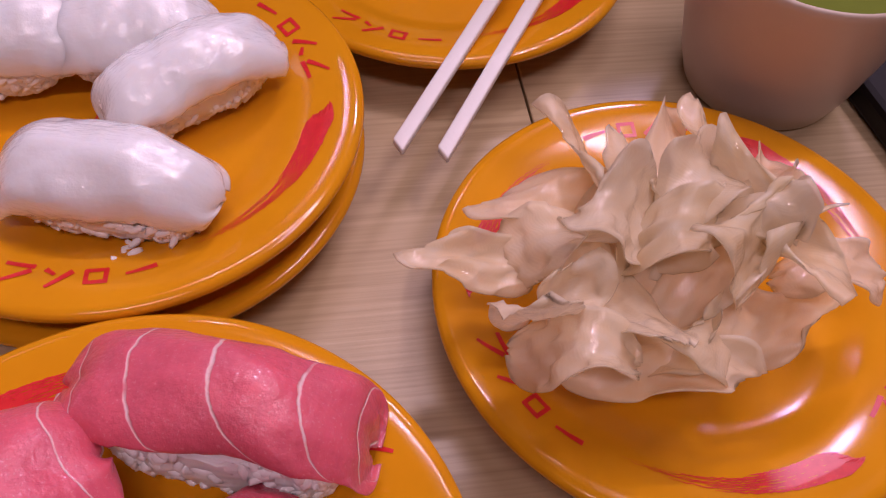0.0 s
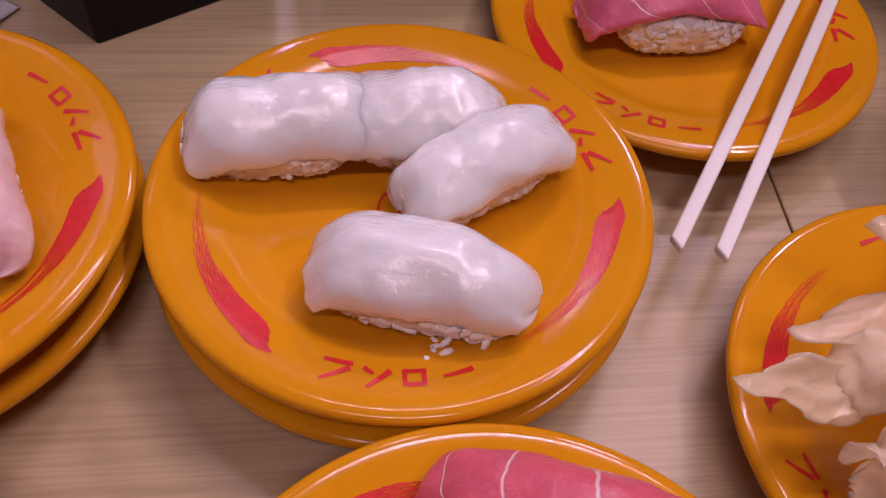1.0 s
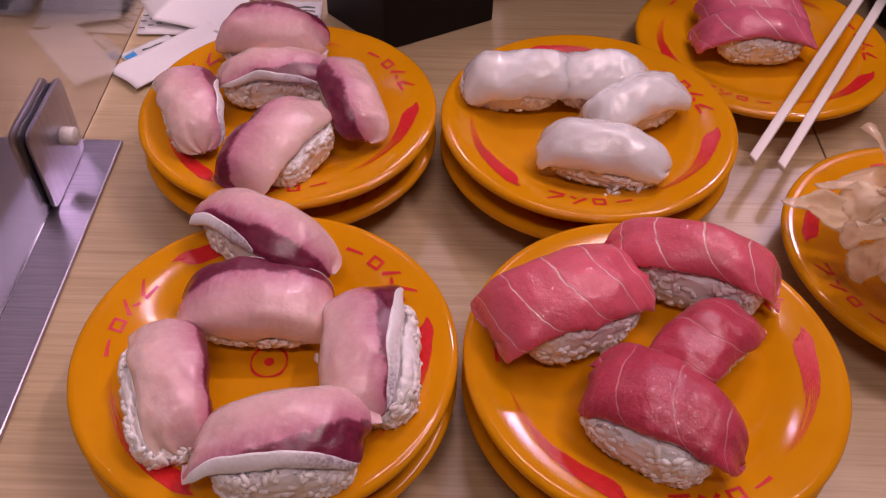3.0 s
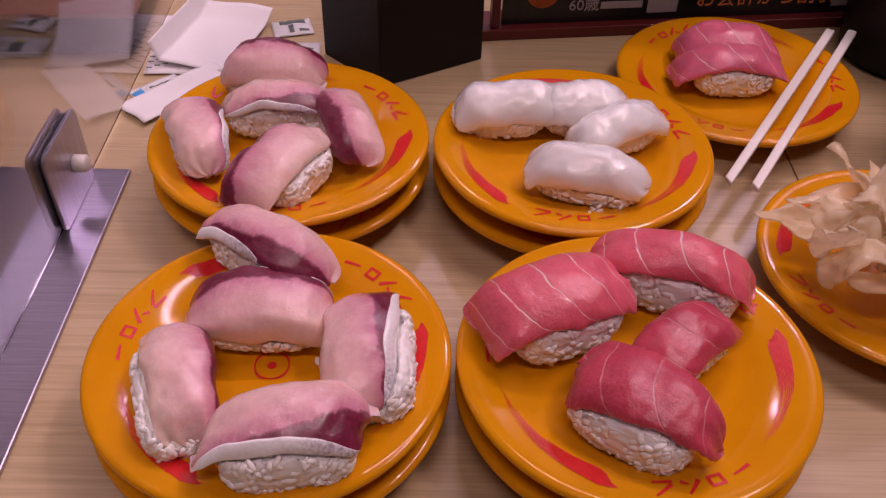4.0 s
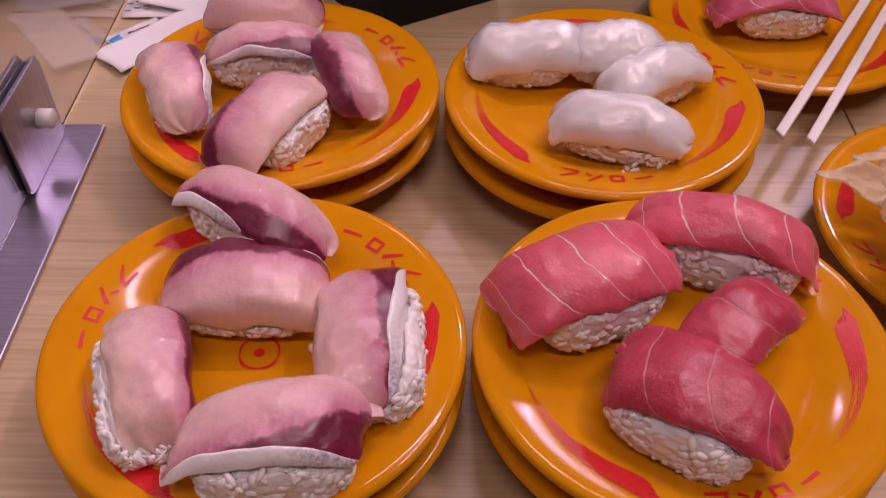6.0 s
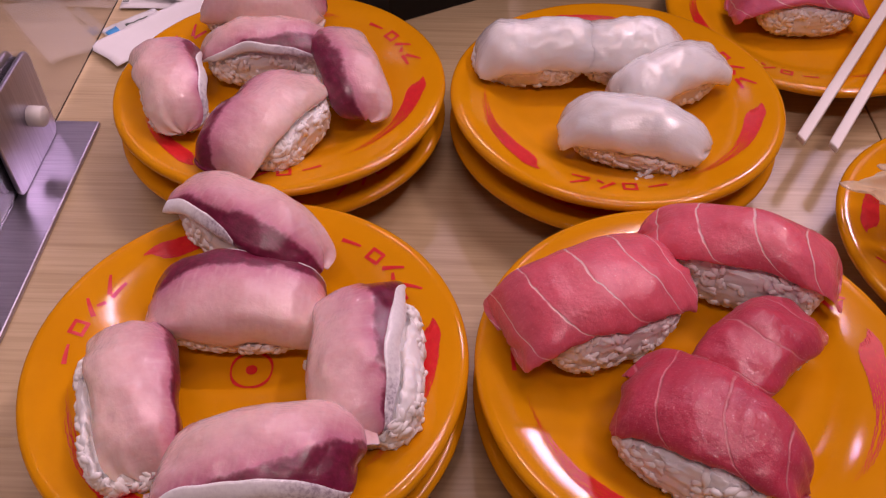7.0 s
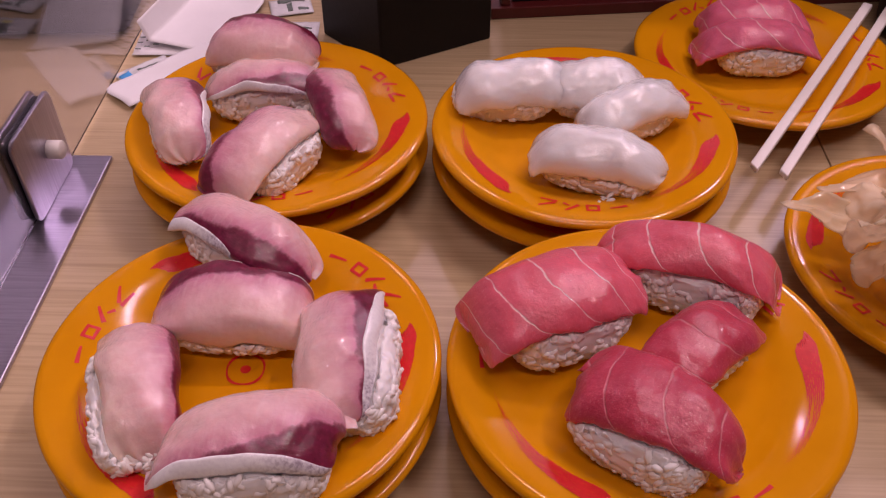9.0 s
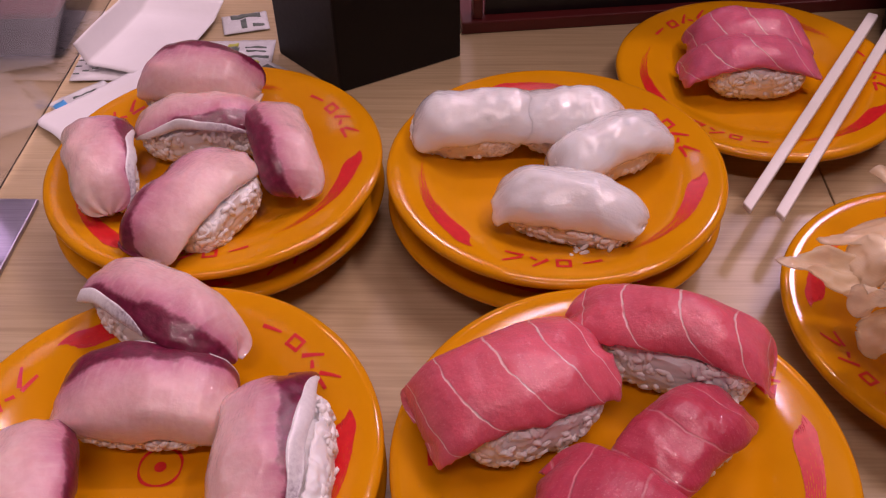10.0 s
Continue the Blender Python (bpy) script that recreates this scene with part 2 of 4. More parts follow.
def clear_acrylic():
    m, nt, b = mat("clear_acrylic")
    b.inputs["Base Color"].default_value = (0.72, 0.71, 0.77, 1)
    b.inputs["Transmission Weight"].default_value = 1.0
    b.inputs["Roughness"].default_value = 0.015
    b.inputs["IOR"].default_value = 1.49
    return m


def brushed_steel():
    m, nt, b = mat("brushed_steel")
    v = coords(nt, scale=(30, 900, 30))
    f = noise_fac(nt, v, 1.0, 3)
    g = noise_fac(nt, coords(nt), 40, 3)
    c = ramp(nt, f, [(0.3, (0.40, 0.37, 0.44)), (0.7, (0.52, 0.49, 0.56))])
    nt.links.new(c, b.inputs["Base Color"])
    b.inputs["Metallic"].default_value = 1.0
    nt.links.new(math_node(nt, "MULTIPLY_ADD", g, 0.2, 0.22), b.inputs["Roughness"])
    bump(nt, b, f, 0.05, 0.0003)
    return m


WOOD, ORANGE, RED = wood_laminate(), plate_orange(), red_print()
HAMACHI, SKIN = yellowtail_flesh(), fish_skin()
TUNA, TUNA_B, TUNA_C = tuna_flesh("tuna_with_sinew", 2.9, (0.76, 0.12, 0.185)), tuna_flesh("lean_tuna", 2.2, (0.52, 0.040, 0.090), 0.25), tuna_flesh("pale_tuna", 2.6, (0.74, 0.15, 0.27))
SQUID, RICE, GINGER = squid_flesh(), rice_white("sushi_rice", 0.003), ginger_flesh()
GRAINS = rice_white("rice_grain", 0.0)
ACRYLIC, STEEL = clear_acrylic(), brushed_steel()
BLACK = plain("black_lacquer", (0.008, 0.006, 0.006), 0.5, vary=0.3, bumps=0.05, spec=0.25)
RUBBER = plain("black_rubber", (0.012, 0.011, 0.012), 0.6, vary=0.2)
DARK_RED = plain("dark_red_lacquer", (0.10, 0.012, 0.012), 0.35, vary=0.25)
PAPER = plain("white_paper", (0.80, 0.79, 0.80), 0.7, vary=0.05, bumps=0.05)
SACHET = plain("sachet_film", (0.66, 0.67, 0.68), 0.25, vary=0.15, scale=90, bumps=0.3)
INK = plain("grey_green_ink", (0.10, 0.13, 0.11), 0.5, vary=0.4)
BLUE = plain("blue_print", (0.05, 0.33, 0.72), 0.4, vary=0.1)
YELLOW = plain("yellow_green_print", (0.50, 0.52, 0.08), 0.4, vary=0.2)
CERAMIC = plain("beige_ceramic", (0.62, 0.50, 0.41), 0.35, vary=0.08, scale=30)
TEA = plain("green_tea", (0.16, 0.20, 0.03), 0.05, vary=0.15)
BIRCH = plain("pale_birch_wood", (0.92, 0.89, 0.86), 0.5, vary=0.06, scale=120, bumps=0.1)
WHITE = plain("white_nylon", (0.75, 0.73, 0.68), 0.45, vary=0.05)
POSTER = plain("black_poster", (0.012, 0.010, 0.012), 0.3, vary=0.3)
PRINT_ORANGE = plain("orange_print", (0.70, 0.20, 0.06), 0.45, vary=0.1)
PRINT_GREY = plain("grey_print", (0.38, 0.34, 0.34), 0.45, vary=0.15)
PLASTER = plain("warm_wall_paint", (0.42, 0.38, 0.36), 0.8, vary=0.1, scale=6)
CEILING = plain("pale_ceiling_paint", (0.48, 0.45, 0.44), 0.8, vary=0.05, scale=4)
FLOOR = plain("brown_floor", (0.10, 0.07, 0.055), 0.5, vary=0.25, scale=5)
PINK = plain("mirrored_lettering_pink", (0.40, 0.16, 0.14), 0.4, vary=0.2)

# ---- mesh helpers ----


def link(name, bm, material, parent=None, label="", smooth=True):
    me = bpy.data.meshes.new(name)
    bm.to_mesh(me)
    bm.free()
    for p in me.polygons:
        p.use_smooth = smooth
    for k in material if isinstance(material, (list, tuple)) else [material]:
        me.materials.append(k)
    ob = new(name, me)
    if parent is not None:
        ob.parent = parent
    if label:
        ob["label"] = label
    return ob


def part(name, bm, material, parent, label="", smooth=True):
    return link(name, bm, material, parent, label, smooth)


def empty(name, m, label, category, group="", kind=""):
    ob = new(name)
    ob.empty_display_size = 0.01
    ob.matrix_world = m
    return tagged(ob, label, category, group, kind)


def lathe(profile, segments=96, close=False):
    bm = bmesh.new()
    rings = []
    for r, z in profile:
        if r < 1e-6:
            rings.append([bm.verts.new((0, 0, z))])
        else:
            rings.append([bm.verts.new((r * math.cos(2 * math.pi * k / segments), r * math.sin(2 * math.pi * k / segments), z)) for k in range(segments)])
    for a, b in zip(rings, rings[1:]):
        for k in range(segments):
            q = (k + 1) % segments
            if len(a) == 1:
                bm.faces.new((a[0], b[k], b[q]))
            elif len(b) == 1:
                bm.faces.new((a[k], b[0], a[q]))
            else:
                bm.faces.new((a[k], b[k], b[q], a[q]))
    bmesh.ops.recalc_face_normals(bm, faces=bm.faces[:])
    return bm


def box(sx, sy, sz, x=0.0, y=0.0, z=0.0, bevel=0.0, segments=2, turn=0.0):
    """A bevelled box on z, centred on x and y."""
    bm = bmesh.new()
    bmesh.ops.create_cube(bm, size=1.0)
    bmesh.ops.scale(bm, vec=(sx, sy, sz), verts=bm.verts[:])
    if bevel:
        bmesh.ops.bevel(bm, geom=bm.edges[:], offset=bevel, segments=segments, affect="EDGES", profile=0.5)
    if turn:
        bmesh.ops.rotate(bm, matrix=Matrix.Rotation(radians(turn), 3, "Z"), verts=bm.verts[:])
    bmesh.ops.translate(bm, vec=(x, y, z + sz / 2), verts=bm.verts[:])
    return bm


def grid_solid(nu, nv, top, bottom):
    """A closed sheet from two functions of u and v in -1..1, with UVs."""
    bm = bmesh.new()
    uvl = bm.loops.layers.uv.new("UVMap")
    co = {}
    a = [[None] * (nv + 1) for _ in range(nu + 1)]
    b = [[None] * (nv + 1) for _ in range(nu + 1)]
    for i in range(nu + 1):
        for j in range(nv + 1):
            u, v = -1 + 2 * i / nu, -1 + 2 * j / nv
            a[i][j], b[i][j] = bm.verts.new(top(u, v)), bm.verts.new(bottom(u, v))
            co[a[i][j]] = co[b[i][j]] = (u, v)
    quads = []
    for i in range(nu):
        for j in range(nv):
            quads.append((a[i][j], a[i + 1][j], a[i + 1][j + 1], a[i][j + 1]))
            quads.append((b[i][j], b[i][j + 1], b[i + 1][j + 1], b[i + 1][j]))
    for i in range(nu):
        quads.append((a[i][0], b[i][0], b[i + 1][0], a[i + 1][0]))
        quads.append((a[i][nv], a[i + 1][nv], b[i + 1][nv], b[i][nv]))
    for j in range(nv):
        quads.append((a[0][j], a[0][j + 1], b[0][j + 1], b[0][j]))
        quads.append((a[nu][j], b[nu][j], b[nu][j + 1], a[nu][j + 1]))
    for q in quads:
        f = bm.faces.new(q)
        for lp in f.loops:
            lp[uvl].uv = co[lp.vert]
    return bm


# ---- room and table ----
TURN = 17.0


def table_pose(x, y, z=0.0, turn=0.0):
    return pose(x, y, z, 0, 0, TURN + turn)


def slab(name, sx, sy, sz, x, y, z, material, turn=TURN, bevel=0.0):
    ob = link(name, box(sx, sy, sz, bevel=bevel), material, smooth=False)
    ob.matrix_world = pose(x, y, z, 0, 0, turn)
    return ob


tagged(slab("floor", 8, 8, 0.05, 0, 0, -0.77, FLOOR), "dark brown restaurant floor", "floor", kind="structure")
tagged(slab("ceiling", 8, 8, 0.05, 0, 0, 2.45, CEILING), "plain pale painted ceiling", "ceiling", kind="structure")
for wall_name, wx, wy, wt in (("wall_north", 0, 3.95, 0), ("wall_south", 0, -3.95, 0), ("wall_east", 3.95, 0, 90), ("wall_west", -3.95, 0, 90)):
    p = Matrix.Rotation(radians(TURN), 4, "Z") @ Vector((wx, wy, 0))
    tagged(slab(wall_name, 8, 0.1, 3.2, p.x, p.y, -0.72, PLASTER, TURN + wt), "plain pale warm wall", "wall", kind="structure")

table = empty("table", table_pose(0, 0), "pale wood-grain laminate restaurant table top", "table")
# the top is in two pieces that meet at a fine seam
for x0, x1 in ((-1.05, 0.1142), (0.115, 0.75)):
    part("tabletop", box(x1 - x0, 1.35, 0.03, (x0 + x1) / 2, 0.0, -0.03, bevel=0.0006), WOOD, table, smooth=False)
for lx in (-0.9, 0.6):
    for ly in (-0.55, 0.55):
        part("leg", box(0.05, 0.05, 0.69, lx, ly, -0.72, bevel=0.004), RUBBER, table, smooth=False)

# ---- plates ----
PLATE = [(0.0, 0.0115), (0.020, 0.0115), (0.036, 0.0116), (0.043, 0.0124), (0.047, 0.0138), (0.051, 0.0158), (0.056, 0.0180), (0.063, 0.0197), (0.068, 0.0206), (0.0715, 0.0211), (0.0736, 0.0208),
         (0.0747, 0.0199), (0.0750, 0.0188), (0.0747, 0.0177), (0.0738, 0.0170), (0.0700, 0.0160), (0.062, 0.0132), (0.054, 0.0098), (0.049, 0.0070), (0.0455, 0.0040), (0.0440, 0.0008), (0.0432, 0.0),
         (0.0415, 0.0), (0.0405, 0.0012), (0.040, 0.0055), (0.0, 0.0062)]
PITCH = 0.0157


def plate_z(r):
    for (r0, z0), (r1, z1) in zip(PLATE, PLATE[1:10]):
        if r <= r1:
            return z0 + (z1 - z0) * (r - r0) / (r1 - r0)
    return PLATE[10][1]


def on_plate(r, degrees, lift=0.00022):
    a = radians(degrees)
    return (r * math.cos(a), r * math.sin(a), plate_z(r) + lift)


def polar_strip(bm, points):
    """Quads between rows of (radius inner, radius outer, degrees)."""
    rows = [[bm.verts.new(on_plate(r0 + (r1 - r0) * k / 3, d)) for k in range(4)] for r0, r1, d in points]
    for a, b in zip(rows, rows[1:]):
        for k in range(3):
            bm.faces.new((a[k], a[k + 1], b[k + 1], b[k]))
    return rows


def brush_mark(rng, base):
    """A crescent brush stroke: pointed thick head, frayed tail."""
    bm = bmesh.new()
    strips, head = 9, None
    for k in range(strips):
        lane = (k + 0.5) / strips
        start = 0.16 * abs(lane - 0.86) + rng.uniform(0.0, 0.02)
        end = rng.uniform(0.8, 1.25) + (0.55 if k in (1, 2, 4, 5, 7) else 0.0)
        rows = []
        n = 48
        for i in range(n + 1):
            f = start + (end - start) * i / n
            w = 0.0086 * min(1, (f / 0.22 + 0.05) ** 0.7) * (1 - 0.42 * min(1.6, f) ** 1.2)
            mid = 0.0640 - 0.0024 * min(1, f / 0.3) - 0.0016 * f
            fill = (1.12 if f < 0.45 else 1.12 - 0.52 * min(1, (f - 0.45) / 0.5)) * (1 - 0.8 * max(0, (i - n + 6) / 6))
            jit = 0.00016 * rng.uniform(-1, 1) * (0.3 + f)
            c = mid - w / 2 + w * lane + jit
            h = w / strips / 2 * max(0.12, fill) * rng.uniform(0.85, 1.1)
            rows.append((c - h, c + h, base - 29 - 36 * f))
        lane_rows = polar_strip(bm, rows)
        # the lanes grow out of one head
        if head:
            for i in range(3):
                bm.faces.new((head[i][3], lane_rows[i][0], lane_rows[i + 1][0], head[i + 1][3]))
        head = lane_rows
    bmesh.ops.recalc_face_normals(bm, faces=bm.faces[:])
    return bm


def logo_bars(base):
    """Four plain red shapes in a row along the rim."""
    bm = bmesh.new()

    def bar(x0, y0, x1, y1, w0, w1):
        # x: degrees along the rim from the mark's middle, y: metres outward
        rows = []
        for i in range(7):
            f = i / 6
            rows.append((x0 + (x1 - x0) * f, y0 + (y1 - y0) * f, w0 + (w1 - w0) * f))
        dx, dy = (x1 - x0) * 0.00108, y1 - y0
        ln = math.hypot(dx, dy)
        nx, ny = -dy / ln, dx / ln
        vs = []
        for x, y, w in rows:
            vs.append([bm.verts.new(on_plate(0.0618 + y * 1.2 + s * ny * w / 2, base + x * 1.08 + s * nx * w / 2 / 0.00108)) for s in (-1, 1)])
        for a, b in zip(vs, vs[1:]):
            bm.faces.new((a[0], a[1], b[1], b[0]))

    bar(-17, -0.0020, -10, -0.0024, 0.0012, 0.0016)
    bar(-10.5, -0.0012, -16, 0.0034, 0.0018, 0.0009)
    bar(-7.5, -0.0020, -5, -0.0006, 0.0016, 0.0010)
    bar(-6.0, 0.0032, -1.2, -0.0018, 0.0010, 0.0019)
    bar(1.6, -0.0018, 6.8, -0.0018, 0.0014, 0.0012)
    bar(1.9, 0.0018, 6.6, 0.0018, 0.0012, 0.0014)
    bar(6.4, -0.0022, 6.2, 0.0022, 0.0014, 0.0012)
    bar(1.9, -0.0022, 2.1, 0.0022, 0.0013, 0.0012)
    bar(10.5, 0.0004, 17.5, -0.0002, 0.0009, 0.0017)
    bmesh.ops.recalc_face_normals(bm, faces=bm.faces[:])
    return bm


def sushi_plate():
    rng = random.Random(4)
    root = empty("sushi_plate", pose(0, 0, 0), "glossy orange sushi plate with red brush marks", "plate", "conveyor sushi plates")
    part("dish", lathe(PLATE, 128), ORANGE, root)
    for k in range(3):
        part("brush_mark", brush_mark(rng, 120 * k), RED, root, "red brush stroke print")
        part("logo_mark", logo_bars(120 * k), RED, root, "red printed shapes")
    bm = bmesh.new()
    polar_strip(bm, [(0.0068, 0.0077 + 0.0003 * math.sin(i * 0.5), i * 7.5) for i in range(47)] + [(0.0068, 0.0077, 360)])
    part("centre_ring", bm, RED, root, "thin red ring print")
    bm = bmesh.new()
    polar_strip(bm, [(0.0, 0.0020, i * 15) for i in range(25)])
    part("centre_dot", bm, RED, root, "red dot print")
    return root


# centre, turn of the printed marks, number of plates in the stack
STACKS = {
    "A": (-0.2390, 0.1839, -68, 2), "B": (-0.0927, 0.2259, -78, 2), "C": (-0.0115, 0.3540, -100, 1),
    "D": (0.0839, 0.2041, -16, 1), "E": (-0.1824, 0.0400, -57, 2), "F": (-0.0377, 0.0857, -58, 2),
}
first = sushi_plate()
made = 0
for key, (px, py, turn, count) in STACKS.items():
    for level in range(count):
        low = level < count - 1
        m = pose(px, py, level * PITCH, 0, 0, turn + (40 if low else 0))
        if made == 0:
            first.matrix_world = m
            ob = first
        else:
            ob = copy_thing(first, m)
        ob["label"] = "orange sushi plate stacked under another plate" if low else "glossy orange sushi plate with red brush marks"
        made += 1


def plate_top(key):
    return PLATE[0][1] + (STACKS[key][3] - 1) * PITCH


# ---- nigiri ----


def grain_template():
    bm = bmesh.new()
    bmesh.ops.create_uvsphere(bm, u_segments=6, v_segments=4, radius=1.0)
    vs = [v.co.copy() for v in bm.verts]
    fs = [[v.index for v in f.verts] for f in bm.faces]
    bm.free()
    return vs, fs


GRAIN_V, GRAIN_F = grain_template()


def rice_block(rng, length, width, height, loose=(), cap=lambda x, y: 1.0):
    """A pressed block of rice: a lumpy core packed with grains."""
    verts, faces = [], []

    def add(place, axis, ln, w):
        q = Vector(axis).to_track_quat("X", "Z").to_matrix()
        k = len(verts)
        for v in GRAIN_V:
            verts.append(Vector(place) + q @ Vector((v.x * ln, v.y * w, v.z * w * 0.92)))
        faces.extend([[i + k for i in f] for f in GRAIN_F])

    def shell(a, b, grow=1.0):
        # superellipsoid with a flat foot
        ca, sa, cb, sb = math.cos(a), math.sin(a), math.cos(b), math.sin(b)
        pw = lambda c, e: math.copysign(abs(c) ** e, c)
        return Vector((length / 2 * grow * pw(cb, 0.72) * pw(ca, 0.60), width / 2 * grow * pw(cb, 0.62) * pw(sa, 0.60), height / 2 + height / 2 * grow * pw(sb, 0.7)))

    for _ in range(360):
        b = math.asin(rng.uniform(-0.97, 0.55))
        p = shell(rng.uniform(0, 2 * math.pi), b, 1.0)
        out = Vector((p.x / length, p.y / width, (p.z - height / 2) / height)).normalized()
        axis = Vector((rng.gauss(0, 1), rng.gauss(0, 1), rng.gauss(0, 1)))
        axis -= out * axis.dot(out) * rng.uniform(0.8, 1.0)
        w = rng.uniform(0.0012, 0.0016)
        p -= out * w * rng.uniform(0.45, 1.0)
        p.z = max(w * 0.8, p.z)
        p.z = min(p.z, cap(p.x, p.y) - w * rng.uniform(0.5, 1.3))
        if p.z < w * 0.7:
            continue
        add(p, axis, rng.uniform(0.0026, 0.0034), w)
    for x, y, n, spread in loose:
        for _ in range(n):
            w = rng.uniform(0.001, 0.00125)
            add((x + rng.gauss(0, spread), y + rng.gauss(0, spread), w + abs(rng.gauss(0, 0.0025))), (rng.gauss(0, 1), rng.gauss(0, 1), rng.gauss(0, 0.3)), rng.uniform(0.0022, 0.0028), w)
    def mesh(name, vs, fs, material):
        me = bpy.data.meshes.new(name)
        me.from_pydata([tuple(v) for v in vs], [], fs)
        for p in me.polygons:
            p.use_smooth = True
        me.materials.append(material)
        return me

    nu, nv = 190, 58
    cv, cf = [], []
    off = Vector((rng.random(), rng.random(), rng.random()))
    for j in range(nv + 1):
        for i in range(nu):
            t = math.sin(math.pi / 2 * (-1 + 2 * j / nv))
            p = shell(2 * math.pi * i / nu, math.asin(math.copysign(abs(t) ** (1 / 0.7), t)))
            out = Vector((p.x / length, p.y / width, (p.z - height / 2) / height)).normalized()
            q = (p + off) * 350
            q.x += 0.8 * noise.noise(q * 0.4)
            q.y += 0.8 * noise.noise(q * 0.4 + Vector((5, 5, 5)))
            d = noise.voronoi(q)[0][0]
            p += out * (0.0004 - 0.0017 * min(0.8, d) + 0.0007 * noise.noise(p * 140 + off * 9))
            p.z = max(0.0002, min(p.z, cap(p.x, p.y)))
            cv.append(p)
    for j in range(nv):
        for i in range(nu):
            q = (i + 1) % nu
            cf.append([j * nu + i, j * nu + q, (j + 1) * nu + q, (j + 1) * nu + i])
    return mesh("rice", cv, cf, RICE), mesh("rice_grain_layer", verts, faces, GRAINS)


def slice_shape(length, width, thick, height, bend0, bend1, drape, shift, taper, seed, flare, wave, blunt, skew, ragged, power, inward, floor):
    """Functions for a cut slice draped over a rice block. bend0, bend1: degrees by which its ends droop; drape: degrees of its sides;
    shift: how far it slides to one side; taper: narrowing towards both ends; skew: slanting of the end cuts; ragged: torn edge."""
    n = 64
    xs, zs = [0.0] * (n + 1), [0.0] * (n + 1)
    ang = lambda u: radians(bend1 if u > 0 else bend0) * (-(abs(u) ** 1.6)) * (1 if u > 0 else -1)
    half = n // 2
    for i in range(half + 1, n + 1):
        u = -1 + 2 * (i - 0.5) / n
        xs[i], zs[i] = xs[i - 1] + math.cos(ang(u)) * length / n, zs[i - 1] + math.sin(ang(u)) * length / n
    for i in range(half - 1, -1, -1):
        u = -1 + 2 * (i + 0.5) / n
        xs[i], zs[i] = xs[i + 1] - math.cos(ang(u)) * length / n, zs[i + 1] - math.sin(ang(u)) * length / n
    off = Vector((seed * 3.7, seed * 1.3, seed * 0.7))
    # the arch across: nearly flat on the rice, then bending down at its sides
    steps, reach = 80, 1.8
    side_angle = lambda s: radians(min(84.0, drape * 1.12 * s ** power))
    arch = [(0.0, 0.0)]
    for i in range(steps):
        a = side_angle((i + 0.5) / steps * reach)
        arch.append((arch[-1][0] + math.cos(a) * reach / steps, arch[-1][1] - math.sin(a) * reach / steps))

    def mid(u):
        f = (u + 1) / 2 * n
        i = min(n - 1, int(f))
        return xs[i] + (xs[i + 1] - xs[i]) * (f - i), zs[i] + (zs[i + 1] - zs[i]) * (f - i), ang(u)

    def surface(u, v, depth):
        x, z, a = mid(u)
        w = width / 2 * (1 - taper * abs(u) ** 2.6) * (1 - 0.93 * abs(u) ** blunt) ** 0.36 * (1 + flare * u)
        w *= 1 + 0.10 * noise.noise(Vector((u * 2.1, 3.0 if v > 0 else 8.0, 0)) + off)
        w *= 1 + ragged * abs(v) ** 4 * (noise.noise(Vector((u * 9, 5.0 if v > 0 else 2.0, 1)) + off) + 0.6 * noise.noise(Vector((u * 23, 1.0 if v > 0 else 7.0, 3)) + off))
        s = v + shift / drape
        f = min(steps - 1e-6, abs(s) / reach * steps)
        i = int(f)
        cy = arch[i][0] + (arch[i + 1][0] - arch[i][0]) * (f - i)
        cz = arch[i][1] + (arch[i + 1][1] - arch[i][1]) * (f - i)
        t = side_angle(abs(s))
        y = math.copysign(max(0.0, w * cy - depth * math.sin(t)), s)
        drop = -w * cz + depth * math.cos(t)
        p = Vector((x + skew * v * width / 2 + drop * math.sin(a) * inward, y, z - drop * (0.40 + 0.60 * math.cos(a)) + height))
        q = Vector((u * 2.6, v * 1.7, 0.0)) + off
        p.z += wave * (2.0 * noise.noise(q) + 0.7 * noise.noise(q * 2.7))
        p.y += wave * 1.5 * noise.noise(q + Vector((9, 2, 4)))
        p.x += (wave * 2.5 * noise.noise(Vector((v * 3.2, u, 5)) + off) + ragged * 0.012 * noise.noise(Vector((v * 8, u, 2)) + off)) * abs(u) ** 3
        p.z = max(p.z, floor(p) + 0.0004 + max(0.0, thick - depth) * 0.7)
        return p

    def thickness(u, v):
        return thick * max(0.10, max(0.0, 1 - abs(u) ** 20) ** 0.5 * max(0.0, 1 - abs(v) ** 15) ** 0.5) * (1 + 0.12 * noise.noise(Vector((u * 3, v * 3, 2)) + off)) * (1 - 0.30 * u * u)

    close = lambda c: 0.45 * c + 0.55 * math.sin(math.pi / 2 * c)
    top = lambda u, v: surface(close(u), close(v), thick / 2 - thickness(close(u), close(v)) / 2)
    bottom = lambda u, v: surface(close(u), close(v), thick / 2 + thickness(close(u), close(v)) / 2)
    flush = lambda u, v, d: surface(u, v, thick / 2 - thickness(u, v) / 2 + d)
    return top, bottom, flush


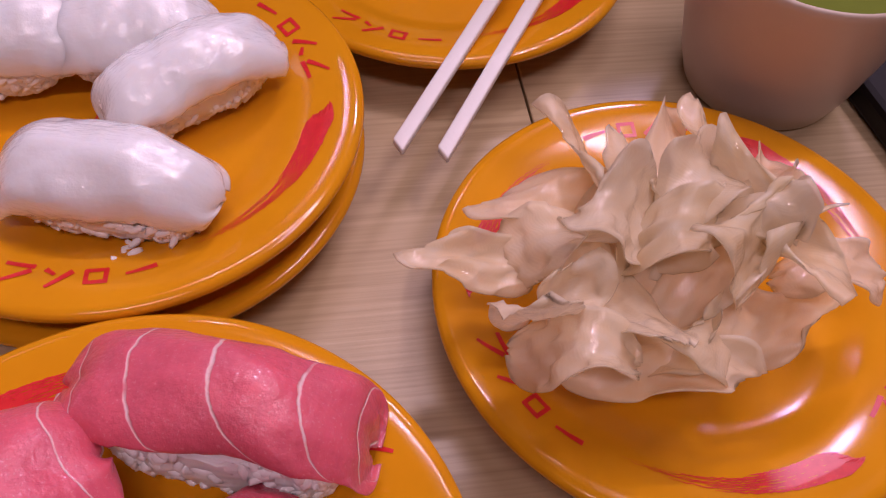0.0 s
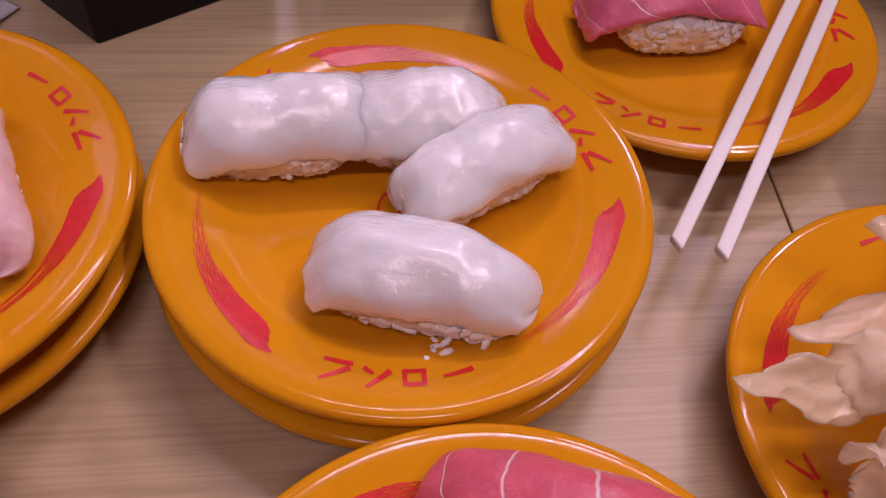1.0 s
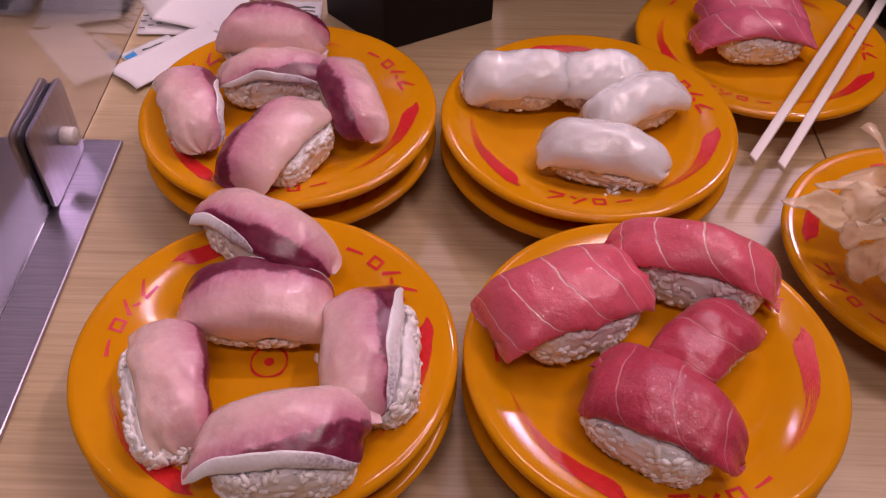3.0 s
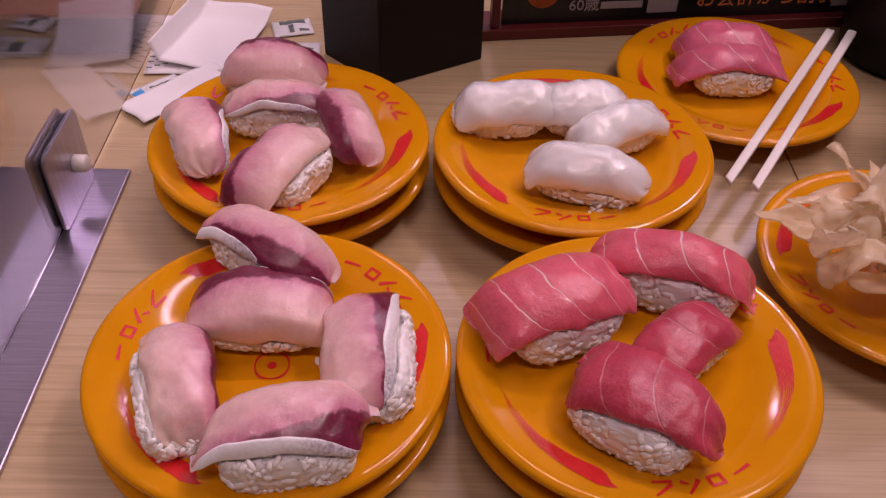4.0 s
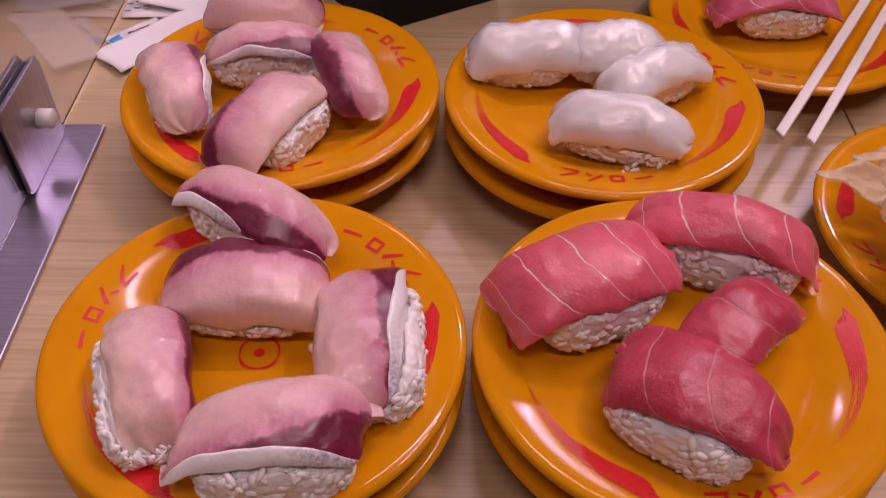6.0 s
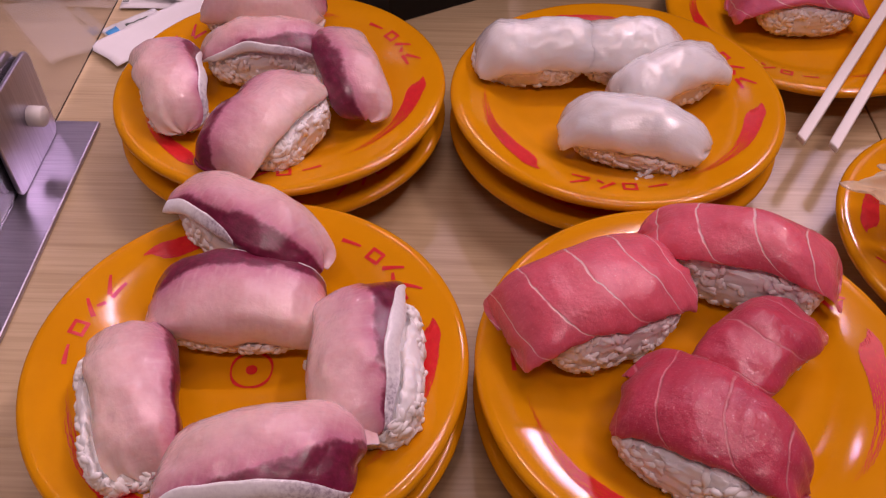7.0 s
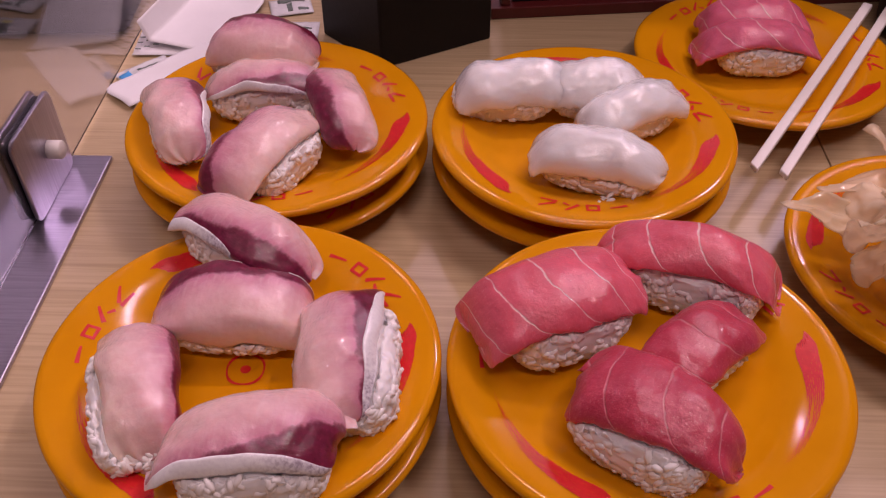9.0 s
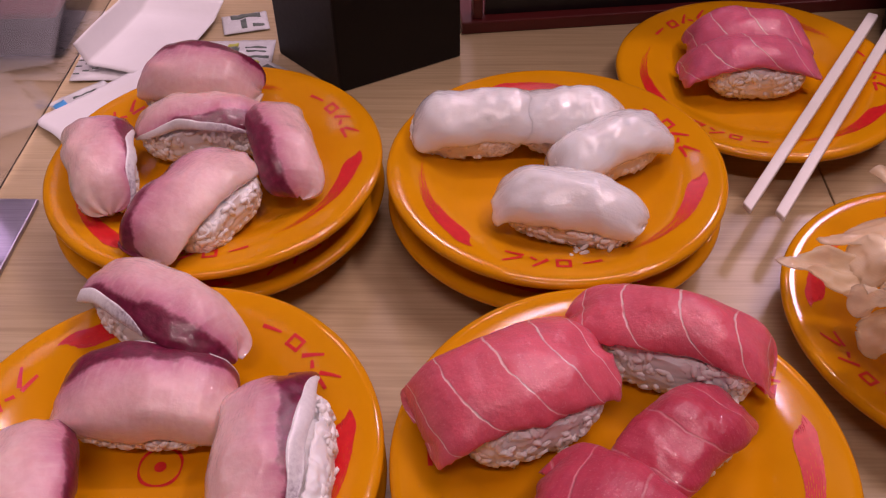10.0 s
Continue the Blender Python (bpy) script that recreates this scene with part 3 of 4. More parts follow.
def nigiri(name, label, key, x, y, turn, seed, material, length=0.066, width=0.042, thick=0.0052, height=0.029, bend=(72, 72), drape=72, shift=0, taper=0.15,
           block=0.054, rice_at=(0.0, 0.0), side=1, slant=0.0, dark=0.0, skin=None, loose=(), flare=0.0, lean=0.0, lift=0.0, wave=0.0009, wide=0.0, skew=0.0):
    rng = random.Random(seed)
    if material is HAMACHI:
        width *= 0.95
    cx, cy = STACKS[key][0], STACKS[key][1]
    far = math.hypot(x - cx, y - cy)
    base = plate_z(far) - PLATE[0][1] if far > 0.04 else 0.0
    place = pose(x, y, plate_top(key) + 0.0003 + base * 0.5 + lift, lean, 0, turn)
    root = empty(name, place, label, "sushi", "nigiri sushi on the plates")

    def floor(p):
        q = place @ p
        return plate_z(min(0.0715, math.hypot(q.x - cx, q.y - cy))) - PLATE[0][1] - base * 0.5 - lift

    soft = {SQUID: (14, 0.04, 1.0, 0.15), HAMACHI: (9, 0.02, 1.4, -0.05)}.get(material, (16, 0.05, 1.5, -0.10))
    top, bottom, flush = slice_shape(length, width, thick, height, bend[0], bend[1], drape, shift, taper, seed, flare, wave, soft[0], skew, soft[1], soft[2], soft[3], floor)
    # the rice stays under the slice that lies on it
    under = {}
    for i in range(121):
        for j in range(71):
            p = bottom(-0.98 + i * 1.96 / 120, -0.98 + j * 1.96 / 70)
            k = (round(p.x / 0.001), round(p.y / 0.001))
            under[k] = max(under.get(k, 0.0), p.z)
    for _ in range(3):
        for (i, j), z in list(under.items()):
            for q in ((i + 1, j), (i - 1, j), (i, j + 1), (i, j - 1)):
                under.setdefault(q, z - 0.0008)

    def cap(px, py):
        return under.get((round((px + rice_at[0]) / 0.001), round((py + rice_at[1]) / 0.001)), 1.0) - 0.0004 - 0.0016 * abs(noise.noise(Vector((px * 330, py * 330, seed))))

    y0, y1 = bottom(0.0, -0.97).y, bottom(0.0, 0.97).y
    rice_at = (rice_at[0], rice_at[1] + (y0 + y1) / 2)
    me, grains = rice_block(rng, block, y1 - y0 + 0.003 + wide, height - thick * 0.9, loose, cap)
    ob = new("rice", me)
    ob.parent = root
    ob.location = (rice_at[0], rice_at[1], 0)
    ob["label"] = "pressed white sushi rice"
    gr = new("rice_grain_layer", grains)
    gr.parent = ob
    tagged(gr, "single rice grains standing out", kind="stuff")
    bm = grid_solid(60, 36, top, bottom)
    uvl = bm.loops.layers.uv.active
    for f in bm.faces:
        for lp in f.loops:
            u, v = lp[uvl].uv
            lp[uvl].uv = (u * length / 0.062, side * v + slant * u + dark) if material is HAMACHI else (u, side * v)
    part("topping", bm, material, root)
    if skin:
        u0, u1, deep = skin
        k = lambda u, v, d: flush(u0 + (u1 - u0) * (u + 1) / 2, side * (0.995 - deep * 1.15 * (1 - v) / 2 * (1 - 0.6 * abs(u) ** 3)), d)
        bm = grid_solid(36, 8, lambda u, v: k(u, v, -0.00025), lambda u, v: k(u, v, 0.0003))
        part("skin", bm, SKIN, root, "silvery fish skin edge")
    return root


YT, TU, SQ = "nigiri with pale pink yellowtail, dark red edge", "nigiri with red tuna and white sinew lines", "nigiri with glossy white squid"
# yellowtail on the rear stack
nigiri("yellowtail_nigiri", YT + ", behind another", "A", -0.265, 0.221, 8, 11, HAMACHI, 0.076, 0.048, side=1, slant=-0.15, dark=0.28, bend=(95, 76), shift=-22, height=0.036, lift=0.001)
nigiri("yellowtail_nigiri", YT + " and silver skin band", "A", -0.251, 0.195, 22, 12, HAMACHI, 0.070, 0.036, side=-1, slant=0.62, dark=0.16, skin=(-0.95, 0.8, 0.26), height=0.030, bend=(64, 58))
nigiri("yellowtail_nigiri", YT + " and folded tail flap", "A", -0.279, 0.158, -52, 13, HAMACHI, 0.076, 0.043, side=1, slant=-0.35, dark=0.18, skin=(-0.3, 0.94, 0.30), height=0.029, flare=-0.16)
nigiri("yellowtail_nigiri", YT + " hanging over its rice", "A", -0.227, 0.144, -99, 14, HAMACHI, 0.078, 0.053, side=-1, slant=0.25, dark=0.38, shift=-14, rice_at=(-0.006, 0.004), bend=(50, 90), height=0.031, block=0.046)
nigiri("yellowtail_nigiri", YT + " leaning on the plate", "A", -0.2105, 0.193, -52, 15, HAMACHI, 0.078, 0.040, side=-1, slant=0.2, dark=0.30, rice_at=(-0.006, 0.0), height=0.029, shift=6, block=0.050, skew=0.15)
# squid
nigiri("squid_nigiri", SQ + ", end to end with another", "B", -0.136, 0.234, 20, 21, SQUID, 0.066, 0.053, 0.0048, drape=86, bend=(84, 14), taper=0.0, height=0.030, wave=0.0010, block=0.052, wide=-0.003)
nigiri("squid_nigiri", SQ + ", end to end with another", "B", -0.090, 0.250, 17, 22, SQUID, 0.060, 0.052, 0.0048, drape=86, bend=(12, 86), taper=0.08, height=0.030, wave=0.0010, block=0.048, wide=-0.003)
nigiri("squid_nigiri", SQ + ", slanting across the plate", "B", -0.072, 0.235, 46, 23, SQUID, 0.071, 0.044, 0.0046, drape=84, bend=(84, 56), taper=0.1, height=0.029, wave=0.0010, block=0.052, wide=-0.003)
nigiri("squid_nigiri", SQ + " and loose rice grains", "B", -0.082, 0.193, 1, 24, SQUID, 0.076, 0.049, 0.0046, drape=84, bend=(84, 52), taper=0.1, flare=-0.12, height=0.030, rice_at=(0.003, -0.001), loose=((0.010, -0.016, 22, 0.003), (0.019, -0.013, 14, 0.003)), wave=0.0010, wide=-0.003)
# tuna on the single plate
nigiri("tuna_nigiri", TU + ", half hidden", "C", -0.020, 0.373, 17, 31, TUNA_C, 0.080, 0.044, 0.005, height=0.031, bend=(76, 76), taper=0.0)
nigiri("tuna_nigiri", TU + ", beside another", "C", -0.018, 0.348, 19, 32, TUNA_C, 0.086, 0.041, 0.005, height=0.029, bend=(80, 64), taper=0.1, rice_at=(0.004, -0.002), shift=8, block=0.050)
# yellowtail on the front stack
nigiri("yellowtail_nigiri", YT + " resting on the rim", "E", -0.205, 0.086, -14, 41, HAMACHI, 0.084, 0.041, side=-1, slant=0.32, dark=0.28, skin=(-0.97, 0.2, 0.34), height=0.031, lift=0.002, shift=4)
nigiri("yellowtail_nigiri", YT + " along its back", "E", -0.193, 0.056, 15, 42, HAMACHI, 0.075, 0.048, side=1, slant=-0.30, dark=0.27, skin=(-0.2, 0.92, 0.10), shift=-20, height=0.030, loose=((0.027, -0.0155, 5, 0.0012),))
nigiri("yellowtail_nigiri", YT + " and spilling rice", "E", -0.143, 0.045, -70, 43, HAMACHI, 0.076, 0.045, side=1, slant=-0.35, dark=0.24, skin=(-0.7, 0.96, 0.32), shift=-12, rice_at=(0.002, 0.006), height=0.032, loose=((-0.004, 0.019, 24, 0.0035), (-0.002, 0.025, 14, 0.003)), flare=-0.16, wide=0.004, skew=-0.2)
nigiri("yellowtail_nigiri", YT + " slipped off its rice", "E", -0.206, 0.010, -54, 44, HAMACHI, 0.072, 0.041, side=1, slant=-0.1, dark=0.18, shift=16, rice_at=(0.004, -0.005), height=0.030, flare=-0.05, wide=0.003)
nigiri("yellowtail_nigiri", YT + " and white skin band", "E", -0.156, -0.003, 26, 45, HAMACHI, 0.075, 0.046, side=-1, slant=0.62, dark=0.16, skin=(-0.98, 0.96, 0.30), rice_at=(0.002, -0.004), height=0.034, shift=8, block=0.05, bend=(88, 66), flare=0.1, taper=0.1, skew=0.2)
# tuna on the front stack
nigiri("tuna_nigiri", TU + ", ends drooping", "F", -0.078, 0.09, 42, 51, TUNA, 0.082, 0.051, 0.0055, height=0.037, bend=(92, 50), taper=0.05, loose=((0.008, -0.020, 18, 0.002),), block=0.05, rice_at=(0.006, -0.002))
nigiri("tuna_nigiri", TU + " in a long arch", "F", -0.028, 0.13, -2, 52, TUNA, 0.088, 0.039, 0.0055, height=0.035, bend=(62, 88), taper=0.15, block=0.056, shift=4, rice_at=(0, -0.002))
nigiri("tuna_nigiri", "nigiri with lean deep red tuna", "F", -0.021, 0.089, 60, 53, TUNA_B, 0.064, 0.039, 0.0055, height=0.029, bend=(56, 60), taper=0.1, rice_at=(0.004, 0.001), loose=((0.024, 0.008, 22, 0.003),), block=0.052)
nigiri("tuna_nigiri", "nigiri with lean deep red tuna, rice showing", "F", -0.029, 0.053, -17, 54, TUNA_B, 0.072, 0.048, 0.006, height=0.034, bend=(60, 80), taper=0.2, block=0.05, rice_at=(-0.004, -0.005), shift=8, flare=-0.3, skew=-0.08)

# ---- pickled ginger ----


def ginger_sheet(rng, root, x, y, z, turn, tilt, length, width, fold, waves, twist):
    """A thin shaved slice lying in soft folds along its length."""
    ph, tw, seed = rng.uniform(0, 6.28), rng.uniform(0, 6.28), rng.uniform(0, 50)
    off = Vector((seed, seed * 0.3, 1.0))
    n = 60
    run = [(0.0, 0.0)]
    for i in range(n):
        a = radians(fold) * math.sin(waves * math.pi * (i + 0.5) / n + ph)
        run.append((run[-1][0] + math.cos(a) * length / n, run[-1][1] + math.sin(a) * length / n))
    mx, mz = run[n // 2]

    def at(u, v, d):
        f = min(n - 1e-6, (u + 1) / 2 * n)
        i = int(f)
        px = run[i][0] + (run[i + 1][0] - run[i][0]) * (f - i) - mx
        pz = run[i][1] + (run[i + 1][1] - run[i][1]) * (f - i) - mz
        w = width / 2 * (1 - 0.40 * abs(u) ** 3) * (1 - 0.9 * abs(u) ** 14) ** 0.4 * (1 + 0.30 * noise.noise(Vector((u * 1.7, 1.0 if v > 0 else 6.0, 0)) + off))
        t = radians(twist) * math.sin(u * 1.8 + tw) + 0.5 * v * math.sin(u * 2.3 + ph)
        py = w * v * math.cos(t)
        pz += w * v * math.sin(t) + 0.0022 * noise.noise(Vector((u * 2.2, v * 1.6, 7)) + off)
        px += width * 0.55 * v * math.sin(tw) + 0.0024 * noise.noise(Vector((u * 4, v * 4, 3)) + off)
        return Vector((px, py, pz + d))

    bm = grid_solid(40, 14, lambda u, v: at(u, v, 0.0003), lambda u, v: at(u, v, -0.0003))
    ob = part("ginger_slice", bm, GINGER, root)
    ob.matrix_local = pose(x, y, z, tilt, rng.uniform(-8, 8), turn)
    low = min((ob.matrix_local @ v.co).z - plate_z(min(0.073, math.hypot(*(ob.matrix_local @ v.co).xy))) + PLATE[0][1] for v in ob.data.vertices)
    ob.location.z += max(0.0008 - low, -0.004)
    return ob


ginger = empty("pickled_ginger", pose(STACKS["D"][0], STACKS["D"][1], plate_top("D")), "heap of translucent pale pickled ginger slices", "pickled ginger")
rng = random.Random(9)
# place, turn, tilt, length, width, fold, waves and twist: slices below lie flat, those on top stand in folds
for gx, gy, gz, turn, tilt, ln, wd, fold, waves, twist in (
        (-0.064, -0.018, 0.009, 6, 2, 0.040, 0.017, 12, 1.0, 8), (-0.040, -0.044, 0.004, -8, 6, 0.044, 0.024, 50, 1.6, 20), (-0.046, -0.034, 0.010, 60, -12, 0.040, 0.020, 70, 1.5, 25),
        (-0.028, -0.024, 0.008, -50, 14, 0.060, 0.019, 35, 1.4, 30), (-0.042, 0.008, 0.006, 14, 10, 0.056, 0.018, 25, 1.2, 30), (-0.030, 0.010, 0.010, -30, 12, 0.050, 0.026, 45, 1.5, 25),
        (-0.014, 0.022, 0.010, 76, -14, 0.050, 0.024, 40, 1.4, 35), (0.000, 0.026, 0.010, 100, 20, 0.050, 0.020, 40, 1.5, 30), (0.016, 0.022, 0.010, 84, 24, 0.048, 0.018, 45, 1.6, 35),
        (0.004, 0.004, 0.016, -40, 10, 0.044, 0.024, 75, 1.8, 30), (-0.016, -0.008, 0.012, 10, 14, 0.050, 0.024, 60, 1.8, 25), (0.010, -0.024, 0.003, 24, 4, 0.050, 0.026, 18, 1.2, 12),
        (0.036, 0.002, 0.003, 12, -4, 0.038, 0.020, 22, 1.2, 15), (-0.014, -0.040, 0.002, 4, 3, 0.050, 0.020, 14, 1.2, 8), (-0.024, -0.002, 0.018, 24, -12, 0.046, 0.026, 65, 1.7, 30),
        (0.014, 0.004, 0.012, -66, 18, 0.048, 0.026, 50, 1.6, 30), (-0.050, -0.012, 0.007, 18, -8, 0.042, 0.022, 40, 1.4, 20), (-0.006, 0.014, 0.020, 58, 24, 0.044, 0.024, 70, 1.7, 35),
        (-0.016, -0.020, 0.004, 120, 4, 0.050, 0.026, 30, 1.5, 15), (0.000, -0.006, 0.005, 40, 5, 0.056, 0.028, 30, 1.5, 15), (-0.030, -0.010, 0.005, 80, 5, 0.052, 0.026, 35, 1.5, 15),
        (0.006, 0.016, 0.005, 10, 6, 0.050, 0.026, 35, 1.5, 20), (-0.020, 0.012, 0.016, 140, 16, 0.044, 0.022, 65, 1.8, 35), (0.008, -0.008, 0.018, 20, -16, 0.042, 0.024, 80, 1.8, 30)):
    ginger_sheet(rng, ginger, -0.001 + gx * 0.92, gy * 0.92 - 0.006, gz * 0.8, turn, tilt * 0.8, ln * 0.88, wd * 0.92, fold * (0.55 if gy > 0.01 else 1.0), waves, twist)

# ---- chopsticks ----


def chopstick(tip, tail):
    tip, tail = Vector(tip), Vector(tail)
    ln = (tail - tip).length
    bm = box(ln, 0.0058, 0.0046, ln / 2, 0, -0.0025, bevel=0.0009)
    for v in bm.verts:
        k = min(1.0, v.co.x / 0.10)
        v.co.y *= 0.86 + 0.14 * k
        v.co.z *= 0.70 + 0.30 * k
        if v.co.x < 0.002:
            v.co.x += 0.004 * (0.5 + v.co.y / 0.0062)
    ob = link("chopstick", bm, BIRCH)
    ob.matrix_world = Matrix.Translation(tip) @ (tail - tip).to_track_quat("X", "Z").to_matrix().to_4x4()
    return tagged(ob, "pale disposable wooden chopstick laid across a plate rim", "chopstick", "pair of chopsticks")


chopstick((-0.0088, 0.2365, 0.0213), (0.0440, 0.4190, 0.0265))
chopstick((0.0056, 0.2370, 0.0203), (0.0580, 0.4225, 0.0265))

# ---- cup ----
cup = empty("tea_cup", pose(0.118, 0.320, 0), "beige ceramic cup of green tea", "cup")
part("body", lathe([(0.0, 0.002), (0.024, 0.002), (0.026, 0.0), (0.029, 0.002), (0.0325, 0.012), (0.0368, 0.032), (0.0410, 0.061), (0.0415, 0.0635), (0.0408, 0.0650), (0.0396, 0.0640), (0.0390, 0.061),
                    (0.0345, 0.032), (0.030, 0.012), (0.025, 0.006), (0.0, 0.005)], 72), CERAMIC, cup)
part("tea", lathe([(0.0, 0.0550), (0.0380, 0.0550)], 60), TEA, cup, "green tea")

# ---- partition ----
ACROSS = pose(-0.3329, 0.1650, 0, 0, 0, 17.0)
stand = empty("partition_stand", ACROSS, "brushed steel partition clamp with black rubber lining", "stand")
part("base_plate", box(0.100, 0.22, 0.0025, -0.050, -0.110, 0, bevel=0.0008), STEEL, stand, smooth=False)


def rounded_plate(thick, deep, high, x, y, z, r=0.005):
    """An upright sheet with rounded corners."""
    bm = bmesh.new()
    loop = []
    for cy, cz, a0 in ((deep / 2 - r, r, -90), (deep / 2 - r, high - r, 0), (-deep / 2 + r, high - r, 90), (-deep / 2 + r, r, 180)):
        for k in range(7):
            a = radians(a0 + 15 * k)
            loop.append((y + cy + r * math.cos(a), z + cz + r * math.sin(a)))
    rings = []
    for dx, inset in ((-thick / 2, 0.0005), (-thick / 2 + 0.0005, 0.0), (thick / 2 - 0.0005, 0.0), (thick / 2, 0.0005)):
        rings.append([bm.verts.new((x + dx, py + inset * (1 if py < y else -1), pz + inset * (1 if pz < z + high / 2 else -1))) for py, pz in loop])
    n = len(loop)
    for a, b in zip(rings, rings[1:]):
        for k in range(n):
            bm.faces.new((a[k], a[(k + 1) % n], b[(k + 1) % n], b[k]))
    bm.faces.new(rings[0])
    bm.faces.new(rings[-1])
    bmesh.ops.recalc_face_normals(bm, faces=bm.faces[:])
    return bm


for sx in (-0.0190, -0.0290):
    part("clamp_plate", rounded_plate(0.0022, 0.049, 0.0475, sx, -0.0320, 0.0025), STEEL, stand, smooth=False)
part("lining", rounded_plate(0.0034, 0.047, 0.0445, -0.0261, -0.0310, 0.0026), RUBBER, stand, smooth=False)
bm = lathe([(0.0, 0.0), (0.0048, 0.0), (0.0048, 0.0062), (0.0042, 0.0070), (0.0, 0.0070)], 24)
bmesh.ops.rotate(bm, matrix=Matrix.Rotation(radians(90), 3, "Y"), verts=bm.verts[:])
bmesh.ops.translate(bm, vec=(-0.0178, -0.0265, 0.026), verts=bm.verts[:])
part("knob", bm, WHITE, stand, "white nylon screw knob")
panel = link("partition_panel", box(0.0034, 0.75, 0.42, bevel=0.0005), ACRYLIC, smooth=False)
panel.matrix_world = ACROSS @ pose(-0.0225, 0.145, 0.0028)
panel.visible_shadow = False
tagged(panel, "clear acrylic table partition panel", "partition")

# ---- dark box, poster, jar ----
holder = empty("menu_box", pose(-0.2290, 0.2950, 0, 0, 0, 47), "tall matt black box standing on the table", "box")
for box_part, bm in (("body", box(0.0770, 0.056, 0.15, 0.0385, 0.028, 0, bevel=0.0012)), ("lid", box(0.0790, 0.058, 0.012, 0.0385, 0.028, 0.1502, bevel=0.0015))):
    for v in bm.verts:
        v.co.x -= 0.27 * v.co.y
    part(box_part, bm, BLACK, holder, smooth=False)
stand2 = empty("poster_stand", pose(-0.184, 0.376, 0, 0, 0, 24), "black table poster in a dark red frame", "poster stand")
part("ledge", box(0.42, 0.03, 0.008, 0.21, 0.013, 0, bevel=0.001), DARK_RED, stand2, smooth=False)
part("side_post", box(0.006, 0.010, 0.20, 0.010, 0.006, 0.0082, bevel=0.001), DARK_RED, stand2, smooth=False)
board = part("board", box(0.40, 0.004, 0.20, 0.215, 0.008, 0.0082), POSTER, stand2, smooth=False)


def lettering(name, words, size, x, z, material, label):
    cu = bpy.data.curves.new(name, "FONT")
    cu.body, cu.size, cu.extrude, cu.align_x = words, size, 0.0002, "LEFT"
    tmp = new(name, cu)
    me = bpy.data.meshes.new_from_object(tmp.evaluated_get(bpy.context.evaluated_depsgraph_get()))
    bpy.data.objects.remove(tmp)
    me.materials.clear()
    me.materials.append(material)
    ob = new(name, me)
    ob.parent = stand2
    ob.matrix_local = pose(x, 0.0057, z, 90, 0, 0)
    ob["label"] = label


lettering("lettering", "\u304a\u4f1a\u8a08\u304b\u3089\u5272\u5f15!!", 0.0150, 0.154, 0.0175, PRINT_ORANGE, "orange printed words")
lettering("lettering", "60\u6b73", 0.0110, 0.062, 0.0175, PRINT_GREY, "grey printed words")
bm = lathe([(0.0, 0.0), (0.012, 0.0), (0.012, 0.0004), (0.0, 0.0004)], 40)
bmesh.ops.rotate(bm, matrix=Matrix.Rotation(radians(90), 3, "X"), verts=bm.verts[:])
bmesh.ops.translate(bm, vec=(0.043, 0.0059, 0.032), verts=bm.verts[:])
part("print_disc", bm, PRINT_ORANGE, stand2, "orange printed disc")
part("print_line", box(0.030, 0.0006, 0.0050, 0.100, 0.0056, 0.0180), PRINT_GREY, stand2, "grey printed bar", smooth=False)
for bx in (0.130, 0.268):
    part("print_shape", box(0.022, 0.0006, 0.030, bx, 0.0056, 0.0135, bevel=0.0001), PRINT_GREY, stand2, "grey printed shape", smooth=False)
jar = empty("dark_jar", pose(0.098, 0.452, 0), "black round lidded condiment jar", "jar")
part("body", lathe([(0.0, 0.0), (0.036, 0.0), (0.042, 0.006), (0.044, 0.03), (0.044, 0.085), (0.040, 0.092), (0.0, 0.093)], 64), BLACK, jar)
# plain flat block put in for the dark conveyor rail
tray = empty("black_tray", pose(0.149, 0.312, 0, 0, 0, -66), "flat black block in place of the conveyor rail", "tray")
part("body", box(0.20, 0.16, 0.012, 0.07, 0.083, 0, bevel=0.003), BLACK, tray, smooth=False)

# added dark block with pink bars: the panel's dark reflection of the poster lettering
far_tray = empty("dark_tray", pose(-0.394, 0.270, 0, 0, 0, 20), "added dark block with pink bars for the reflection in the partition", "tray")
part("body", box(0.30, 0.16, 0.030, -0.150, 0.085, 0, bevel=0.012, segments=4), BLACK, far_tray)
part("rim", box(0.304, 0.164, 0.004, -0.150, 0.085, 0.0302, bevel=0.0015), DARK_RED, far_tray, smooth=False)
for k in range(7):
    part("print_line", box(0.009, 0.0025 + 0.002 * (k % 3), 0.0004, -0.055 - 0.014 * k, 0.030 + 0.003 * (k % 2), 0.0344), PINK, far_tray, "faint pink bar for mirrored lettering", smooth=False)

# ---- papers ----


def sheet(name, sx, sy, x, y, z, turn, material, label, category, curl=0.004, seed=1, thick=0.0004):
    off = Vector((seed * 2.3, 0, 0))
    at = lambda u, v, d: Vector((sx / 2 * u, sy / 2 * v, max(0.0003, curl * (0.5 + noise.noise(Vector((u, v, 0)) + off))) + d))
    ob = link(name, grid_solid(16, 12, lambda u, v: at(u, v, thick), lambda u, v: at(u, v, 0)), material)
    ob.matrix_world = pose(x, y, z, 0, 0, turn)
    return tagged(ob, label, category)


